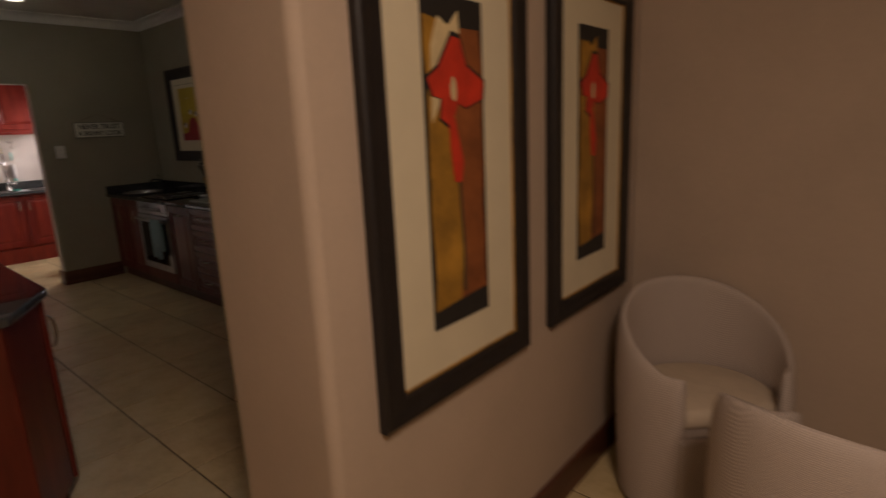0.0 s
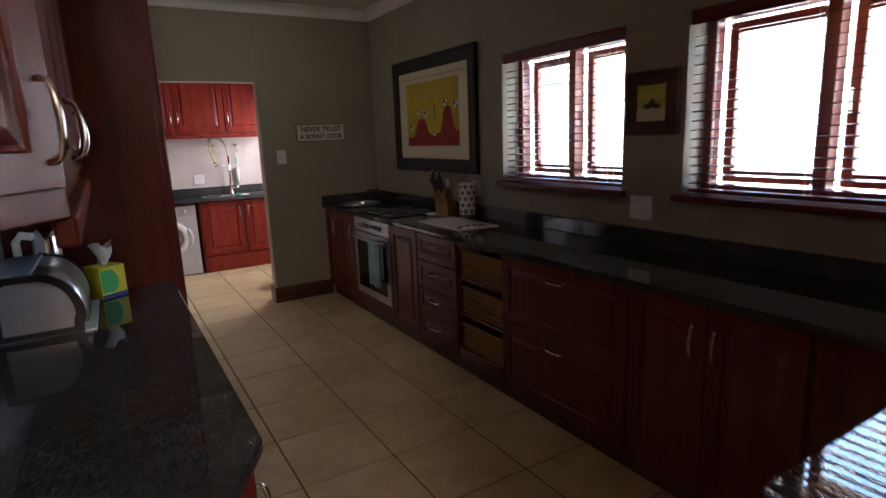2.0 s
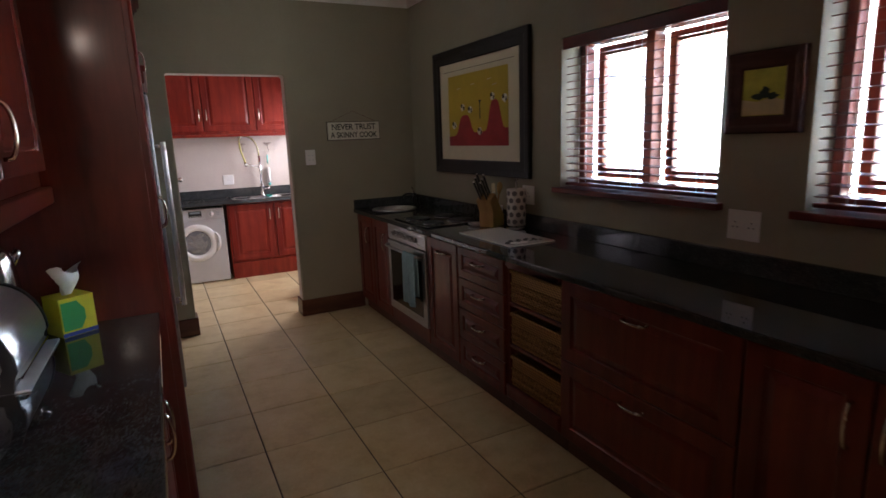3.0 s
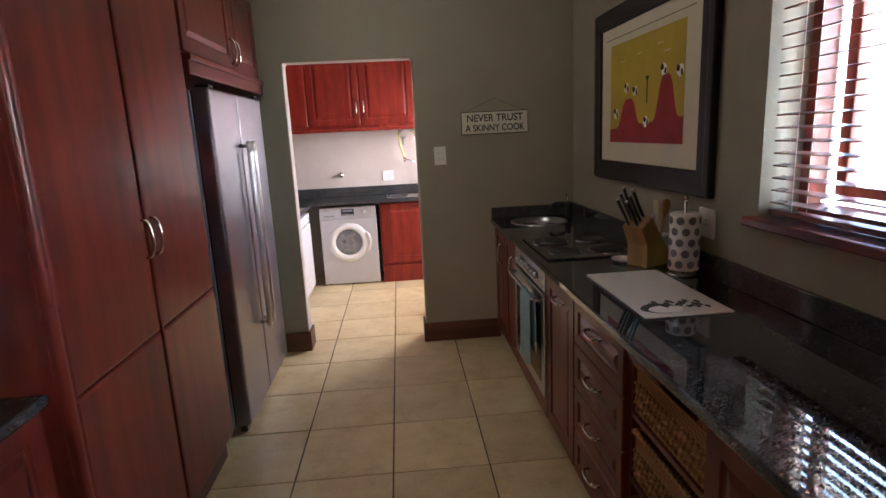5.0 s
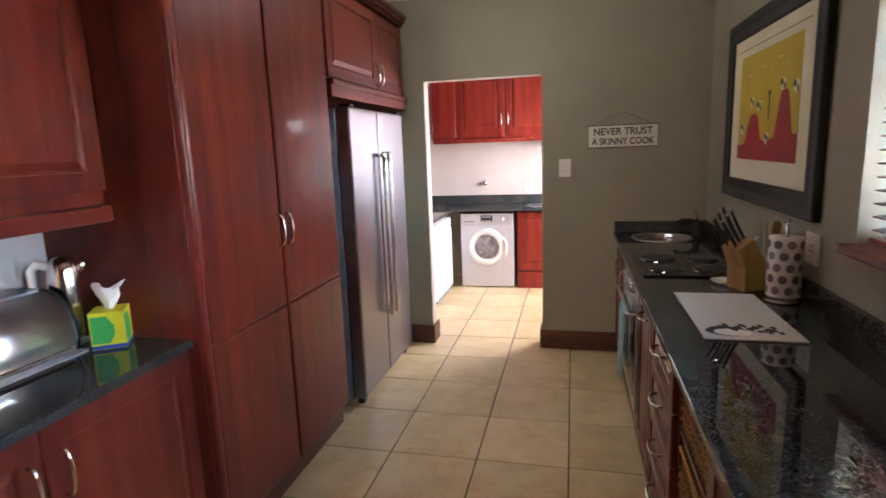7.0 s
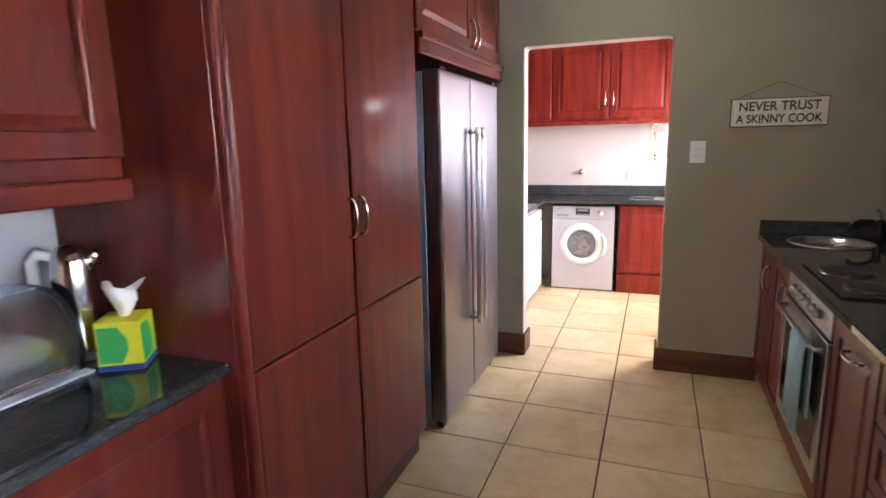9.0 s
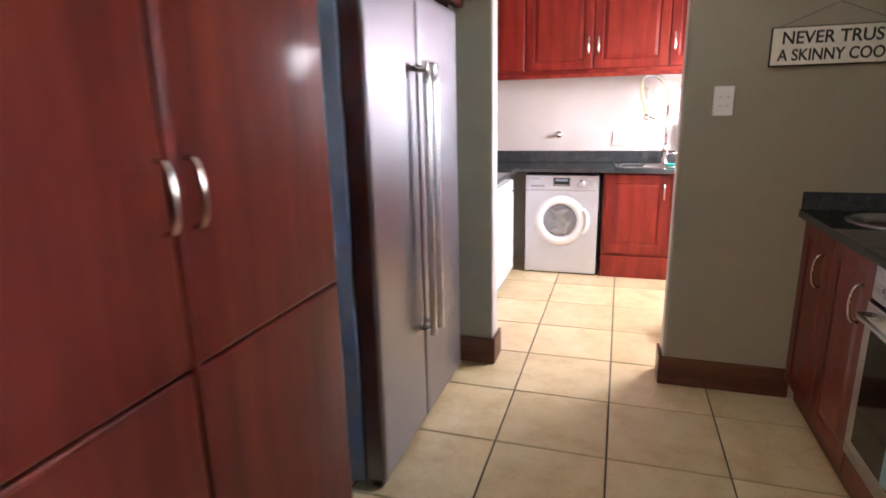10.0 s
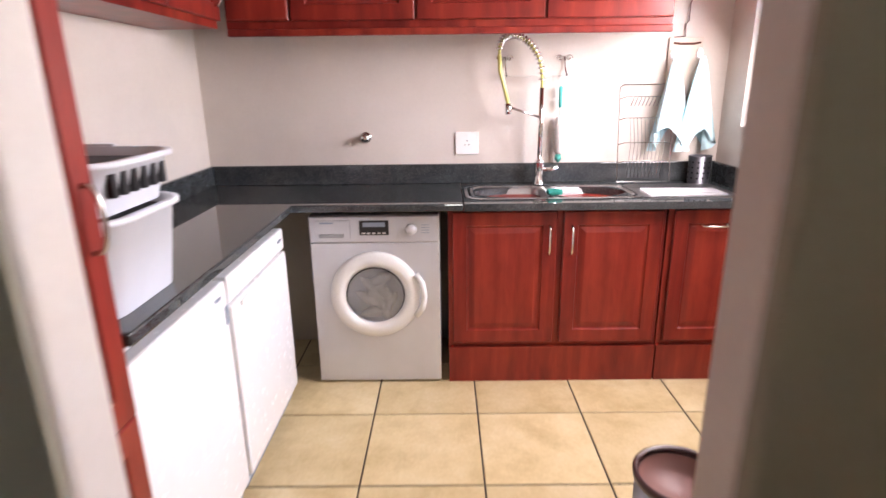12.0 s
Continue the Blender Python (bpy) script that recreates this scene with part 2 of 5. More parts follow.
# ---- the large structure ----
WX = 1.36          # inner face of the window wall
EY = 5.67          # kitchen face of the wall between kitchen and laundry
CEIL = 2.69
LY = 7.95          # laundry back wall
LEX = 1.26         # laundry face of the window wall
DOOR_L, DOOR_R, DOOR_T = -0.622, 0.242, 2.03
WINDOWS = [(2.535, 3.575), (1.09, 2.165)]
SILL, HEAD = 1.18, 2.02
LWIN = (6.35, 7.74)

floor = structure("floor", box(-3.4, -3.6, -0.12, WX + 0.25, 8.2, -0.004), GROUT, "screed floor under beige ceramic tiles with dark grout", "floor")

bm = box(WX, 0.21, 0, WX + 0.25, 8.2, SILL)
box(WX, 0.21, HEAD, WX + 0.25, 8.2, CEIL + 0.1, bm=bm)
for a, b in ((0.21, WINDOWS[1][0]), (WINDOWS[1][1], WINDOWS[0][0]), (WINDOWS[0][1], LWIN[0]), (LWIN[1], 8.2)):
    box(WX, a, SILL, WX + 0.25, b, HEAD, bm=bm)
structure("wall_east", bm, OLIVE, "olive-painted plaster wall with two kitchen windows", "wall")
bm = box(LEX, EY + 0.14, 0, WX - 0.001, LY, SILL - 0.01)
box(LEX, EY + 0.14, HEAD + 0.01, WX - 0.001, LY, CEIL, bm=bm)
box(LEX, EY + 0.14, SILL - 0.01, WX - 0.001, LWIN[0] - 0.01, HEAD + 0.01, bm=bm)
box(LEX, LWIN[1] + 0.01, SILL - 0.01, WX - 0.001, LY, HEAD + 0.01, bm=bm)
structure("wall_east_laundry_lining", bm, CREAM, "cream-painted plaster beside the laundry window", "wall")

# wall between kitchen and laundry, with a plain opening whose edges are rounded
def door_wall(y0, y1, name, material, label):
    bm = box(-1.65, y0, 0, DOOR_L, y1, CEIL + 0.1)
    for e in [e for e in bm.edges if all(abs(v.co.x - DOOR_L) < 1e-4 for v in e.verts) and abs(e.verts[0].co.z - e.verts[1].co.z) > 1]:
        bmesh.ops.bevel(bm, geom=[e], offset=0.018, segments=4, profile=0.5, affect="EDGES")
    b2 = box(DOOR_R, y0, 0, WX, y1, CEIL + 0.1)
    for e in [e for e in b2.edges if all(abs(v.co.x - DOOR_R) < 1e-4 for v in e.verts) and abs(e.verts[0].co.z - e.verts[1].co.z) > 1]:
        bmesh.ops.bevel(b2, geom=[e], offset=0.018, segments=4, profile=0.5, affect="EDGES")
    me = bpy.data.meshes.new("tmp")
    b2.to_mesh(me)
    b2.free()
    bm.from_mesh(me)
    bpy.data.meshes.remove(me)
    box(DOOR_L - 0.02, y0 + 0.001, DOOR_T, DOOR_R + 0.02, y1 - 0.001, CEIL + 0.1, bm=bm)
    # rounded upper corner of the opening
    r = 0.018
    for cx, sx in ((DOOR_L, 1), (DOOR_R, -1)):
        pts = [(cx, -DOOR_T), (cx + sx * r, -DOOR_T)] + [(cx + sx * r - sx * r * math.sin(radians(a)), -(DOOR_T - r + r * math.cos(radians(a)))) for a in range(15, 91, 15)]
        if sx < 0:
            pts = pts[::-1]
        b3 = prism(pts, y0 + 0.001, y1 - 0.001)
        turn(b3, Matrix(((1, 0, 0, 0), (0, 0, 1, 0), (0, -1, 0, 0), (0, 0, 0, 1))))
        me = bpy.data.meshes.new("tmp")
        b3.to_mesh(me)
        b3.free()
        bm.from_mesh(me)
        bpy.data.meshes.remove(me)
    return structure(name, bm, material, label, "wall")


door_wall(EY, EY + 0.022, "wall_north_kitchen", OLIVE, "olive-painted plaster wall with a plain doorway to the laundry")
door_wall(EY + 0.022, EY + 0.14, "wall_north_laundry", CREAM, "cream-painted laundry side of the doorway wall")
structure("wall_laundry_back", box(-1.6, LY, 0, WX, 8.2, CEIL + 0.1), CREAM, "cream-painted plaster wall behind the laundry sink", "wall")
structure("wall_laundry_west", box(-1.6, EY + 0.14, 0, -1.34, LY, CEIL + 0.1), CREAM, "cream-painted plaster side wall of the laundry", "wall")
structure("wall_west", box(-1.65, 1.20, 0, -1.40, EY, CEIL + 0.1), OLIVE, "olive-painted plaster wall behind the cupboards", "wall")
structure("wall_nib", box(-1.65, 1.0, 0, -1.335, 1.20, CEIL + 0.1, 0.012), BEIGE, "beige-painted plaster wall nib beside the counter", "wall")
# thick partition between dining room and kitchen, its corners rounded
def dining_face(x):
    return -0.073 + 0.0313 * x


PART_X = -0.705
structure("wall_partition", prism([(1.61, dining_face(1.61)), (PART_X + 0.03, dining_face(PART_X) + 0.001)] + arc(PART_X + 0.03, dining_face(PART_X) + 0.03, 0.03, 260, 180, 5) + [(PART_X, 0.315), (1.61, 0.315)], 0, CEIL + 0.1), BEIGE, "beige-painted thick partition wall with a plain end", "wall")
structure("wall_partition_kitchen", prism([(WX, 0.315), (PART_X, 0.315)] + arc(PART_X + 0.05, 0.315, 0.05, 174, 90, 6) + [(WX, 0.365)], 0, CEIL + 0.1), OLIVE, "olive-painted kitchen side of the partition wall", "wall")
structure("wall_dining_east", box(1.06, -3.6, 0, 1.61, dining_face(1.06) - 0.002, CEIL + 0.1), BEIGE, "beige-brown painted dining room wall", "wall")
structure("wall_dining_south", box(-3.4, -3.85, 0, 1.61, -3.6, CEIL + 0.1), BEIGE, "beige-painted far dining room wall", "wall")
structure("wall_dining_west", box(-3.65, -3.85, 0, -3.4, 1.20, CEIL + 0.1), BEIGE, "beige-painted side wall of the dining room", "wall")
structure("wall_dining_north", box(-3.4, 1.0, 0, -1.65, 1.20, CEIL + 0.1), BEIGE, "beige-painted wall beside the kitchen opening", "wall")

structure("ceiling", box(-3.65, -3.85, CEIL, 1.61, 8.2, CEIL + 0.2), CEILING, "white plastered ceiling", "ceiling")
structure("roof_overhang", box(1.61, -3.85, CEIL + 0.02, 2.0, 8.4, CEIL + 0.2), DARKWOOD, "dark timber eaves outside the windows", "roof")

# coving: a hollow curve between wall and ceiling
def coving(name, a, b, inward):
    a, b, n = Vector((*a, 0)), Vector((*b, 0)), Vector((*inward, 0))
    prof = [(0, -0.085), (0.008, -0.085), (0.012, -0.075)] + [(0.012 + 0.062 * (1 - math.cos(radians(t))), -0.075 + 0.062 * math.sin(radians(t))) for t in range(15, 91, 15)] + [(0.085, -0.01), (0.085, -0.001), (0, -0.001)]
    bm = bmesh.new()
    ends = [[bm.verts.new(p + n * d + Vector((0, 0, CEIL + z))) for d, z in prof] for p in (a, b)]
    k = len(prof)
    for i in range(k):
        bm.faces.new((ends[0][i], ends[0][(i + 1) % k], ends[1][(i + 1) % k], ends[1][i]))
    bm.faces.new(ends[0])
    bm.faces.new(ends[1][::-1])
    structure(name, bm, CEILING, "white plaster coving along the ceiling", "coving")


coving("coving_east", (WX, 0.365), (WX, EY), (-1, 0))
coving("coving_north", (-1.40, EY), (WX, EY), (0, -1))
coving("coving_west", (-1.40, 1.20), (-1.40, EY), (1, 0))
coving("coving_partition", (-0.70, 0.365), (WX, 0.365), (0, 1))

# skirting boards of dark stained timber
def skirting(name, x0, y0, x1, y1, h=0.145):
    bm = box(x0, y0, 0, x1, y1, h, 0.006)
    structure(name, bm, DARKWOOD, "dark stained timber skirting board", "skirting")


skirting("baseboard", DOOR_R - 0.016, EY - 0.018, 0.80, EY - 0.0005)
skirting("baseboard_jamb", DOOR_R - 0.018, EY - 0.0185, DOOR_R - 0.002, EY + 0.158, 0.147)
skirting("baseboard_left", -0.80, EY - 0.018, DOOR_L + 0.016, EY - 0.0005)
skirting("baseboard_left_jamb", DOOR_L + 0.002, EY - 0.0185, DOOR_L + 0.018, EY + 0.158, 0.147)
structure("baseboard_dining", prism([(-0.66, dining_face(-0.66) - 0.017), (1.04, dining_face(1.04) - 0.017), (1.04, dining_face(1.04) - 0.0005), (-0.66, dining_face(-0.66) - 0.0005)], 0, 0.14, None, 0.004), DARKWOOD, "dark stained timber skirting board", "skirting")
skirting("baseboard_dining_east", 1.042, -3.58, 1.0595, -0.06, 0.14)

# ---- outside ----
structure("ground", box(-60, -60, -0.35, 60, 60, -0.15), PAVING, "pale concrete paving of the yard", "ground")
structure("backdrop_yard_wall", box(5.2, -30, -0.15, 5.5, 40, 2.9), YARDWALL, "white plastered boundary wall outside the windows", "wall")

bm = box(4.3, 6.15, 2.02, 5.19, 7.5, 2.14, 0.01)
box(4.24, 6.1, 2.14, 5.19, 7.55, 2.40, 0.01, bm)
structure("lean_to_roof", bm, plain("slate_roof", (0.16, 0.16, 0.19), 0.7, 0, 0.2, 6, 0.3), "grey lean-to roof on the boundary wall", "roof")


# ---- windows ----
def window(name, y0, y1, blind=True, z0=SILL, z1=HEAD):
    """Timber window with two sashes, a sill board and a venetian blind."""
    w = y1 - y0
    win = thing(name, (WX + 0.17, y0, z0), "red mahogany casement window with two glazed sashes", "window", kind="structure")
    f, out = 0.045, 0.085
    part("window_frame", box(-0.03, 0.004, 0.004, 0.04, w - 0.004, f, 0.004, box(-0.03, 0.004, z1 - z0 - f, 0.04, w - 0.004, z1 - z0 - 0.004, 0.004, box(-0.03, 0.004, f, 0.04, f, z1 - z0 - f, 0.004, box(-0.03, w - f, f, 0.04, w - 0.004, z1 - z0 - f, 0.004)))), REDFRAME, win)
    mid = w * 0.5
    part("mullion", box(-0.035, mid - 0.028, f, 0.045, mid + 0.028, z1 - z0 - f, 0.004), REDFRAME, win)
    for a, b in ((f, mid - 0.028), (mid + 0.028, w - f)):
        s = 0.05
        g, t = 0.004, z1 - z0 - f - 0.004
        bm = box(-0.022, a + g, f + g, 0.022, a + s, t, 0.005)
        box(-0.022, b - s, f + g, 0.022, b - g, t, 0.005, bm)
        box(-0.022, a + s, f + g, 0.022, b - s, f + s + 0.01, 0.005, bm)
        box(-0.022, a + s, t - s, 0.022, b - s, t, 0.005, bm)
        sash = part("sash", bm, REDFRAME, win, "outward-opened glazed sash")
        sash.location.x = out
        for zz in (f + 0.012, t - 0.012):
            part("friction_stay", box(-0.004, a + 0.02, zz - 0.004, out + 0.004, a + 0.032, zz + 0.004), NICKEL, win, "metal friction stay")
            part("friction_stay", box(-0.004, b - 0.032, zz - 0.004, out + 0.004, b - 0.02, zz + 0.004), NICKEL, win, "metal friction stay")
        pane = part("pane", box(-0.003, a + s - 0.005, f + s, 0.003, b - s + 0.005, t - s + 0.005), GLASS, sash, "clear glass pane")
        pane.visible_shadow = False
        hy = b - s / 2 if a < mid - 0.1 else a + s / 2
        part("stay", tube([(-0.024, hy, 0.36), (-0.045, hy, 0.37), (-0.05, hy, 0.42), (-0.045, hy, 0.45)], 0.006), NICKEL, sash, "metal window catch")
    part("window_sill", box(-0.212, -0.035, -0.03, -0.03, w + 0.035, 0.002, 0.006), MAHOGANY_Y, win, "dark mahogany sill board")
    return win


def blind(y0, y1, z0=SILL, z1=HEAD, tilt=-8):
    w = y1 - y0
    b = thing("venetian_blind", (WX + 0.055, y0 + 0.006, z0), "lowered dark wooden venetian blind with open slats", "blind", "window blinds")
    w -= 0.012
    part("valance", box(-0.05, 0, z1 - z0 - 0.065, -0.035, w, z1 - z0 - 0.002, 0.004), MAHOGANY_Y, b)
    part("head_rail", box(-0.03, 0.004, z1 - z0 - 0.045, 0.03, w - 0.004, z1 - z0 - 0.004, 0.003), MAHOGANY_Y, b)
    part("bottom_rail", box(-0.026, 0.003, 0.012, 0.026, w - 0.003, 0.03, 0.004), MAHOGANY_Y, b)
    n = 17
    step = (z1 - z0 - 0.075 - 0.05) / n
    bm = box(-0.02, 0.004, -0.002, 0.02, w - 0.004, 0.002)
    turn(bm, Matrix.Rotation(radians(tilt), 4, "Y"))
    first = part("slat", bm, SLAT, b)
    first.location.z = 0.055
    for i in range(1, n):
        s = first.copy()
        scene.collection.objects.link(s)
        s.location.z = 0.055 + i * step
    for y in (0.12, w / 2, w - 0.12):
        for x in (-0.026, 0.026):
            part("cord", rod((x, y, 0.03), (x, y, z1 - z0 - 0.05), 0.0011, 5), PAPER, b)
    return b


SLAT = timber("slat_wood", (0.13, 0.055, 0.045), (0.19, 0.085, 0.07), (0.25, 0.12, 0.10), 0.25, 0.3, "y")
window("window_1", *WINDOWS[0])
window("window_2", *WINDOWS[1])
window("window_3", *LWIN)
blind(*WINDOWS[0])
blind(*WINDOWS[1])
blind(*LWIN)


# ---- cabinet joinery ----
def loft_rect(bm, w, h, rings, ox=0.0, oz=0.0):
    """Nested rectangles (inset, y), joined; the last is filled."""
    prev = None
    for inset, y in rings:
        ring = [bm.verts.new((ox + x, y, oz + z)) for x, z in ((inset, inset), (w - inset, inset), (w - inset, h - inset), (inset, h - inset))]
        if prev:
            for i in range(4):
                bm.faces.new((prev[i], prev[(i + 1) % 4], ring[(i + 1) % 4], ring[i]))
        else:
            bm.faces.new(ring[::-1])
        prev = ring
    bm.faces.new(prev)
    return bm


def panel_bm(w, h, kind="panel"):
    t = 0.02
    if kind == "panel":
        k = min(0.062, w * 0.24, h * 0.24)
        rings = [(0, t), (0, 0.004), (0.004, 0), (k, 0), (k + 0.004, 0.007), (k + 0.012, 0.009), (k + 0.035, 0.002), (k + 0.038, 0.0015)]
        if k + 0.038 > min(w, h) / 2 - 0.004:
            rings = rings[:6]
    else:
        rings = [(0, t), (0, 0.012), (0.002, 0.006), (0.006, 0.002), (0.012, 0), (0.03, 0.0)]
    return loft_rect(bmesh.new(), w, h, rings)


def bow_handle(length=0.13, out=0.032):
    pts = [(0, 0.002, -length / 2), (0, -0.010, -length / 2)] + [(0, -0.012 - (out - 0.012) * math.sin(math.pi * i / 10), -length / 2 * math.cos(math.pi * i / 10)) for i in range(1, 10)] + [(0, -0.010, length / 2), (0, 0.002, length / 2)]
    return tube(pts, 0.0055, 8, None, 1.0)


def cabinet(name, at, rz, w, d, z0, z1, label, fronts, plinth=0.0, material=None, group="", hollow=False, wood_dir=None, plinth_in=0.05):
    """A cabinet unit: body, plinth, fronts with handles. Front faces -y before the turn; fronts: x0, x1, z0, z1, kind, handle."""
    mat_ = material or MAHOGANY
    cab = thing(name, (at[0], at[1], 0), label, "cabinet", group, rz=rz)
    if hollow:
        part("side_panel", box(0, 0.022, z0, 0.018, d, z1), mat_, cab)
        part("side_panel", box(w - 0.018, 0.022, z0, w, d, z1), mat_, cab)
        part("back_panel", box(0.018, d - 0.012, z0, w - 0.018, d, z1), mat_, cab)
        for z in hollow:
            part("shelf", box(0.018, 0.022, z - 0.009, w - 0.018, d - 0.012, z + 0.009, 0.001), mat_, cab)
    else:
        part("body", box(0, 0.022, z0, w, d, z1, 0.002), mat_, cab)
    if plinth:
        part("plinth", box(0.001, plinth_in, 0, w - 0.001, d - 0.02, plinth - 0.001), DARKWOOD if plinth_in > 0.01 else mat_, cab)
    for x0, x1, a, b, kind, handle in fronts:
        f = part("drawer_front" if kind == "drawer" else "door", panel_bm(x1 - x0, b - a, kind if kind in ("flat",) else "panel"), mat_, cab)
        f.location = (x0, 0, a)
        if handle:
            hv, hx, hz = handle
            h = bow_handle(0.13 if hv == "v" else 0.115)
            if hv == "h":
                turn(h, Matrix.Rotation(radians(90), 4, "Y"))
            hd = part("handle", h, NICKEL, f, "curved satin metal handle", True)
            hd.location = (hx - x0, 0, hz - a)
    return cab


# ---- kitchen: cabinets under the windows (fronts face the room) ----
KX, KTOP = 0.775, 0.90
KZ = KTOP - 0.032


def kitchen_unit(y_far, y_near, label, fronts, **kw):
    return cabinet("base_cabinet", (KX, y_far), -90, y_far - y_near - 0.001, WX - KX - 0.002, 0.1, KZ, label, fronts, 0.1, group="kitchen base cabinets", **kw)


g = 0.003
DT = 0.86          # top of the fronts
kitchen_unit(5.65, 4.917, "dark mahogany base cabinet with two panel doors under the sink", [(g, 0.362, 0.105, DT, "panel", ("v", 0.27, 0.70)), (0.367, 0.729, 0.105, DT, "panel", ("v", 0.66, 0.70))])
kitchen_unit(4.235, 3.815, "narrow dark mahogany base cabinet with one panel door", [(g, 0.416, 0.105, DT, "panel", ("h", 0.23, 0.785))])
kitchen_unit(3.81, 3.31, "dark mahogany drawer unit with four drawers", [(g, 0.496, 0.105 + i * 0.19, 0.29 + i * 0.19, "drawer", ("h", 0.24, 0.22 + i * 0.19)) for i in range(4)])
basket_unit = kitchen_unit(3.305, 2.85, "open dark mahogany unit holding three wicker baskets", [(g, 0.451, 0.105, 0.185, "flat", None), (g, 0.451, 0.835, DT, "flat", None)], hollow=(0.16, 0.40, 0.63, 0.85))
kitchen_unit(2.845, 1.975, "wide dark mahogany unit with two deep drawers", [(g, 0.866, 0.105, 0.485, "drawer", ("h", 0.435, 0.435)), (g, 0.866, 0.49, DT, "drawer", ("h", 0.435, 0.785))])
kitchen_unit(1.97, 1.265, "dark mahogany base cabinet with a pair of doors", [(g, 0.35, 0.105, DT, "panel", ("v", 0.305, 0.72)), (0.355, 0.70, 0.105, DT, "panel", ("v", 0.395, 0.72))])
kitchen_unit(1.26, 0.94, "dark mahogany corner base cabinet with a plain front", [(g, 0.316, 0.105, DT, "flat", None)])

# worktop with a round cut-out for the sink
def slab(name, outline, z1, label, t=0.032):
    ob = part(name, prism(outline, z1 - t, z1, None, 0.006), GRANITE, None)
    return tagged(ob, label, "worktop")


def slab_with_hole(name, x0, y0, x1, y1, z1, cx, cy, r, label, t=0.032, ry=None):
    """A rectangular slab with a round or oval hole."""
    bm = bmesh.new()
    n = 48
    ry = ry or r
    rows = []
    for z in (z1 - t, z1):
        inner, outer = [], []
        for i in range(n):
            a = 2 * math.pi * (i + 0.5) / n
            c, s = math.cos(a), math.sin(a)
            inner.append(bm.verts.new((cx + r * c, cy + ry * s, z)))
            k = min(((x1 - cx) if c > 0 else (x0 - cx)) / c, ((y1 - cy) if s > 0 else (y0 - cy)) / s)
            outer.append(bm.verts.new((cx + k * c, cy + k * s, z)))
        rows.append((inner, outer))
    for i in range(n):
        j = (i + 1) % n
        for inner, outer in rows:
            bm.faces.new((inner[i], inner[j], outer[j], outer[i]))
        bm.faces.new((rows[0][0][i], rows[0][0][j], rows[1][0][j], rows[1][0][i]))
        bm.faces.new((rows[0][1][i], rows[0][1][j], rows[1][1][j], rows[1][1][i]))
    for x in (x0, x1):
        for y in (y0, y1):
            near = [[min((v for v in outer if abs(v.co.x - x) < 1e-5), key=lambda v: abs(v.co.y - y)), min((v for v in outer if abs(v.co.y - y) < 1e-5), key=lambda v: abs(v.co.x - x))] for _, outer in rows]
            cs = [bm.verts.new((x, y, z)) for z in (z1 - t, z1)]
            for k in (0, 1):
                bm.faces.new((near[k][0], near[k][1], cs[k]))
            bm.faces.new((near[0][0], cs[0], cs[1], near[1][0]))
            bm.faces.new((near[0][1], cs[0], cs[1], near[1][1]))
    return tagged(part(name, bm, GRANITE, None), label, "worktop")


slab_with_hole("worktop", KX - 0.025, 4.96, WX - 0.001, EY - 0.001, KTOP, 1.04, 5.42, 0.17, "polished black granite worktop with a round sink cut-out")
slab("worktop", [(KX - 0.025, 0.93), (WX - 0.001, 0.93), (WX - 0.001, 4.958), (KX - 0.025, 4.958)], KTOP, "polished black granite worktop under the windows")
tagged(part("upstand", box(WX - 0.023, 0.37, KTOP, WX - 0.001, EY - 0.001, KTOP + 0.09, 0.004), GRANITE, None), "black granite upstand along the window wall", "upstand")
tagged(part("upstand", box(KX - 0.02, EY - 0.022, KTOP, WX - 0.024, EY - 0.001, KTOP + 0.078, 0.004), GRANITE, None), "black granite upstand beside the sink", "upstand")

# peninsula behind the partition
slab("peninsula_worktop", [(-0.455, 0.368), (-0.455, 0.722), (-0.135, 0.921), (WX - 0.024, 0.921), (WX - 0.024, 0.368)], KTOP + 0.001, "polished black granite peninsula top with a cut corner", 0.032)
pen = thing("peninsula_cabinet", (-0.38, 0.37, 0), "dark mahogany peninsula base with a splayed corner panel", "cabinet")
part("body", prism([(0, 0), (0, 0.355), (0.26, 0.515), (1.70, 0.515), (1.70, 0)], 0.1, KTOP - 0.032), MAHOGANY, pen)
part("plinth", prism([(0.04, 0.0), (0.04, 0.33), (0.28, 0.47), (1.6, 0.47), (1.6, 0)], 0, 0.099), DARKWOOD, pen)
for i in range(3):
    d_ = part("door", panel_bm(0.34, 0.72), MAHOGANY, pen)
    d_.matrix_basis = pose(0.62 + i * 0.345, 0.517, 0.125, 0, 0, 180)

# ---- kitchen: counter, wall cupboards, tall cupboards and fridge on the other side ----
LX, LTOP = -0.84, 0.92
cabinet("base_cabinet", (LX, 1.93), 90, 1.205, 0.56, 0.1, LTOP - 0.033, "mahogany base cabinet with a pair of panel doors", [(g, 0.632, 0.105, 0.88, "panel", ("v", 0.59, 0.735)), (0.637, 1.202, 0.105, 0.88, "panel", ("v", 0.682, 0.735))], 0.1, group="kitchen base cabinets")
cabinet("base_cabinet", (LX, 1.53), 90, 0.398, 0.56, 0.1, LTOP - 0.033, "narrow mahogany base cabinet beside the cut counter corner", [(g, 0.395, 0.105, 0.88, "panel", ("v", 0.045, 0.735))], 0.1, group="kitchen base cabinets")
endcab = thing("end_cabinet", (-1.395, 1.235, 0), "mahogany end cabinet with a splayed panel under the counter", "cabinet")
part("body", prism([(0, 0), (0.37, 0.0), (0.535, 0.292), (0, 0.292)], 0.1, LTOP - 0.033, None, 0.003), MAHOGANY, endcab)
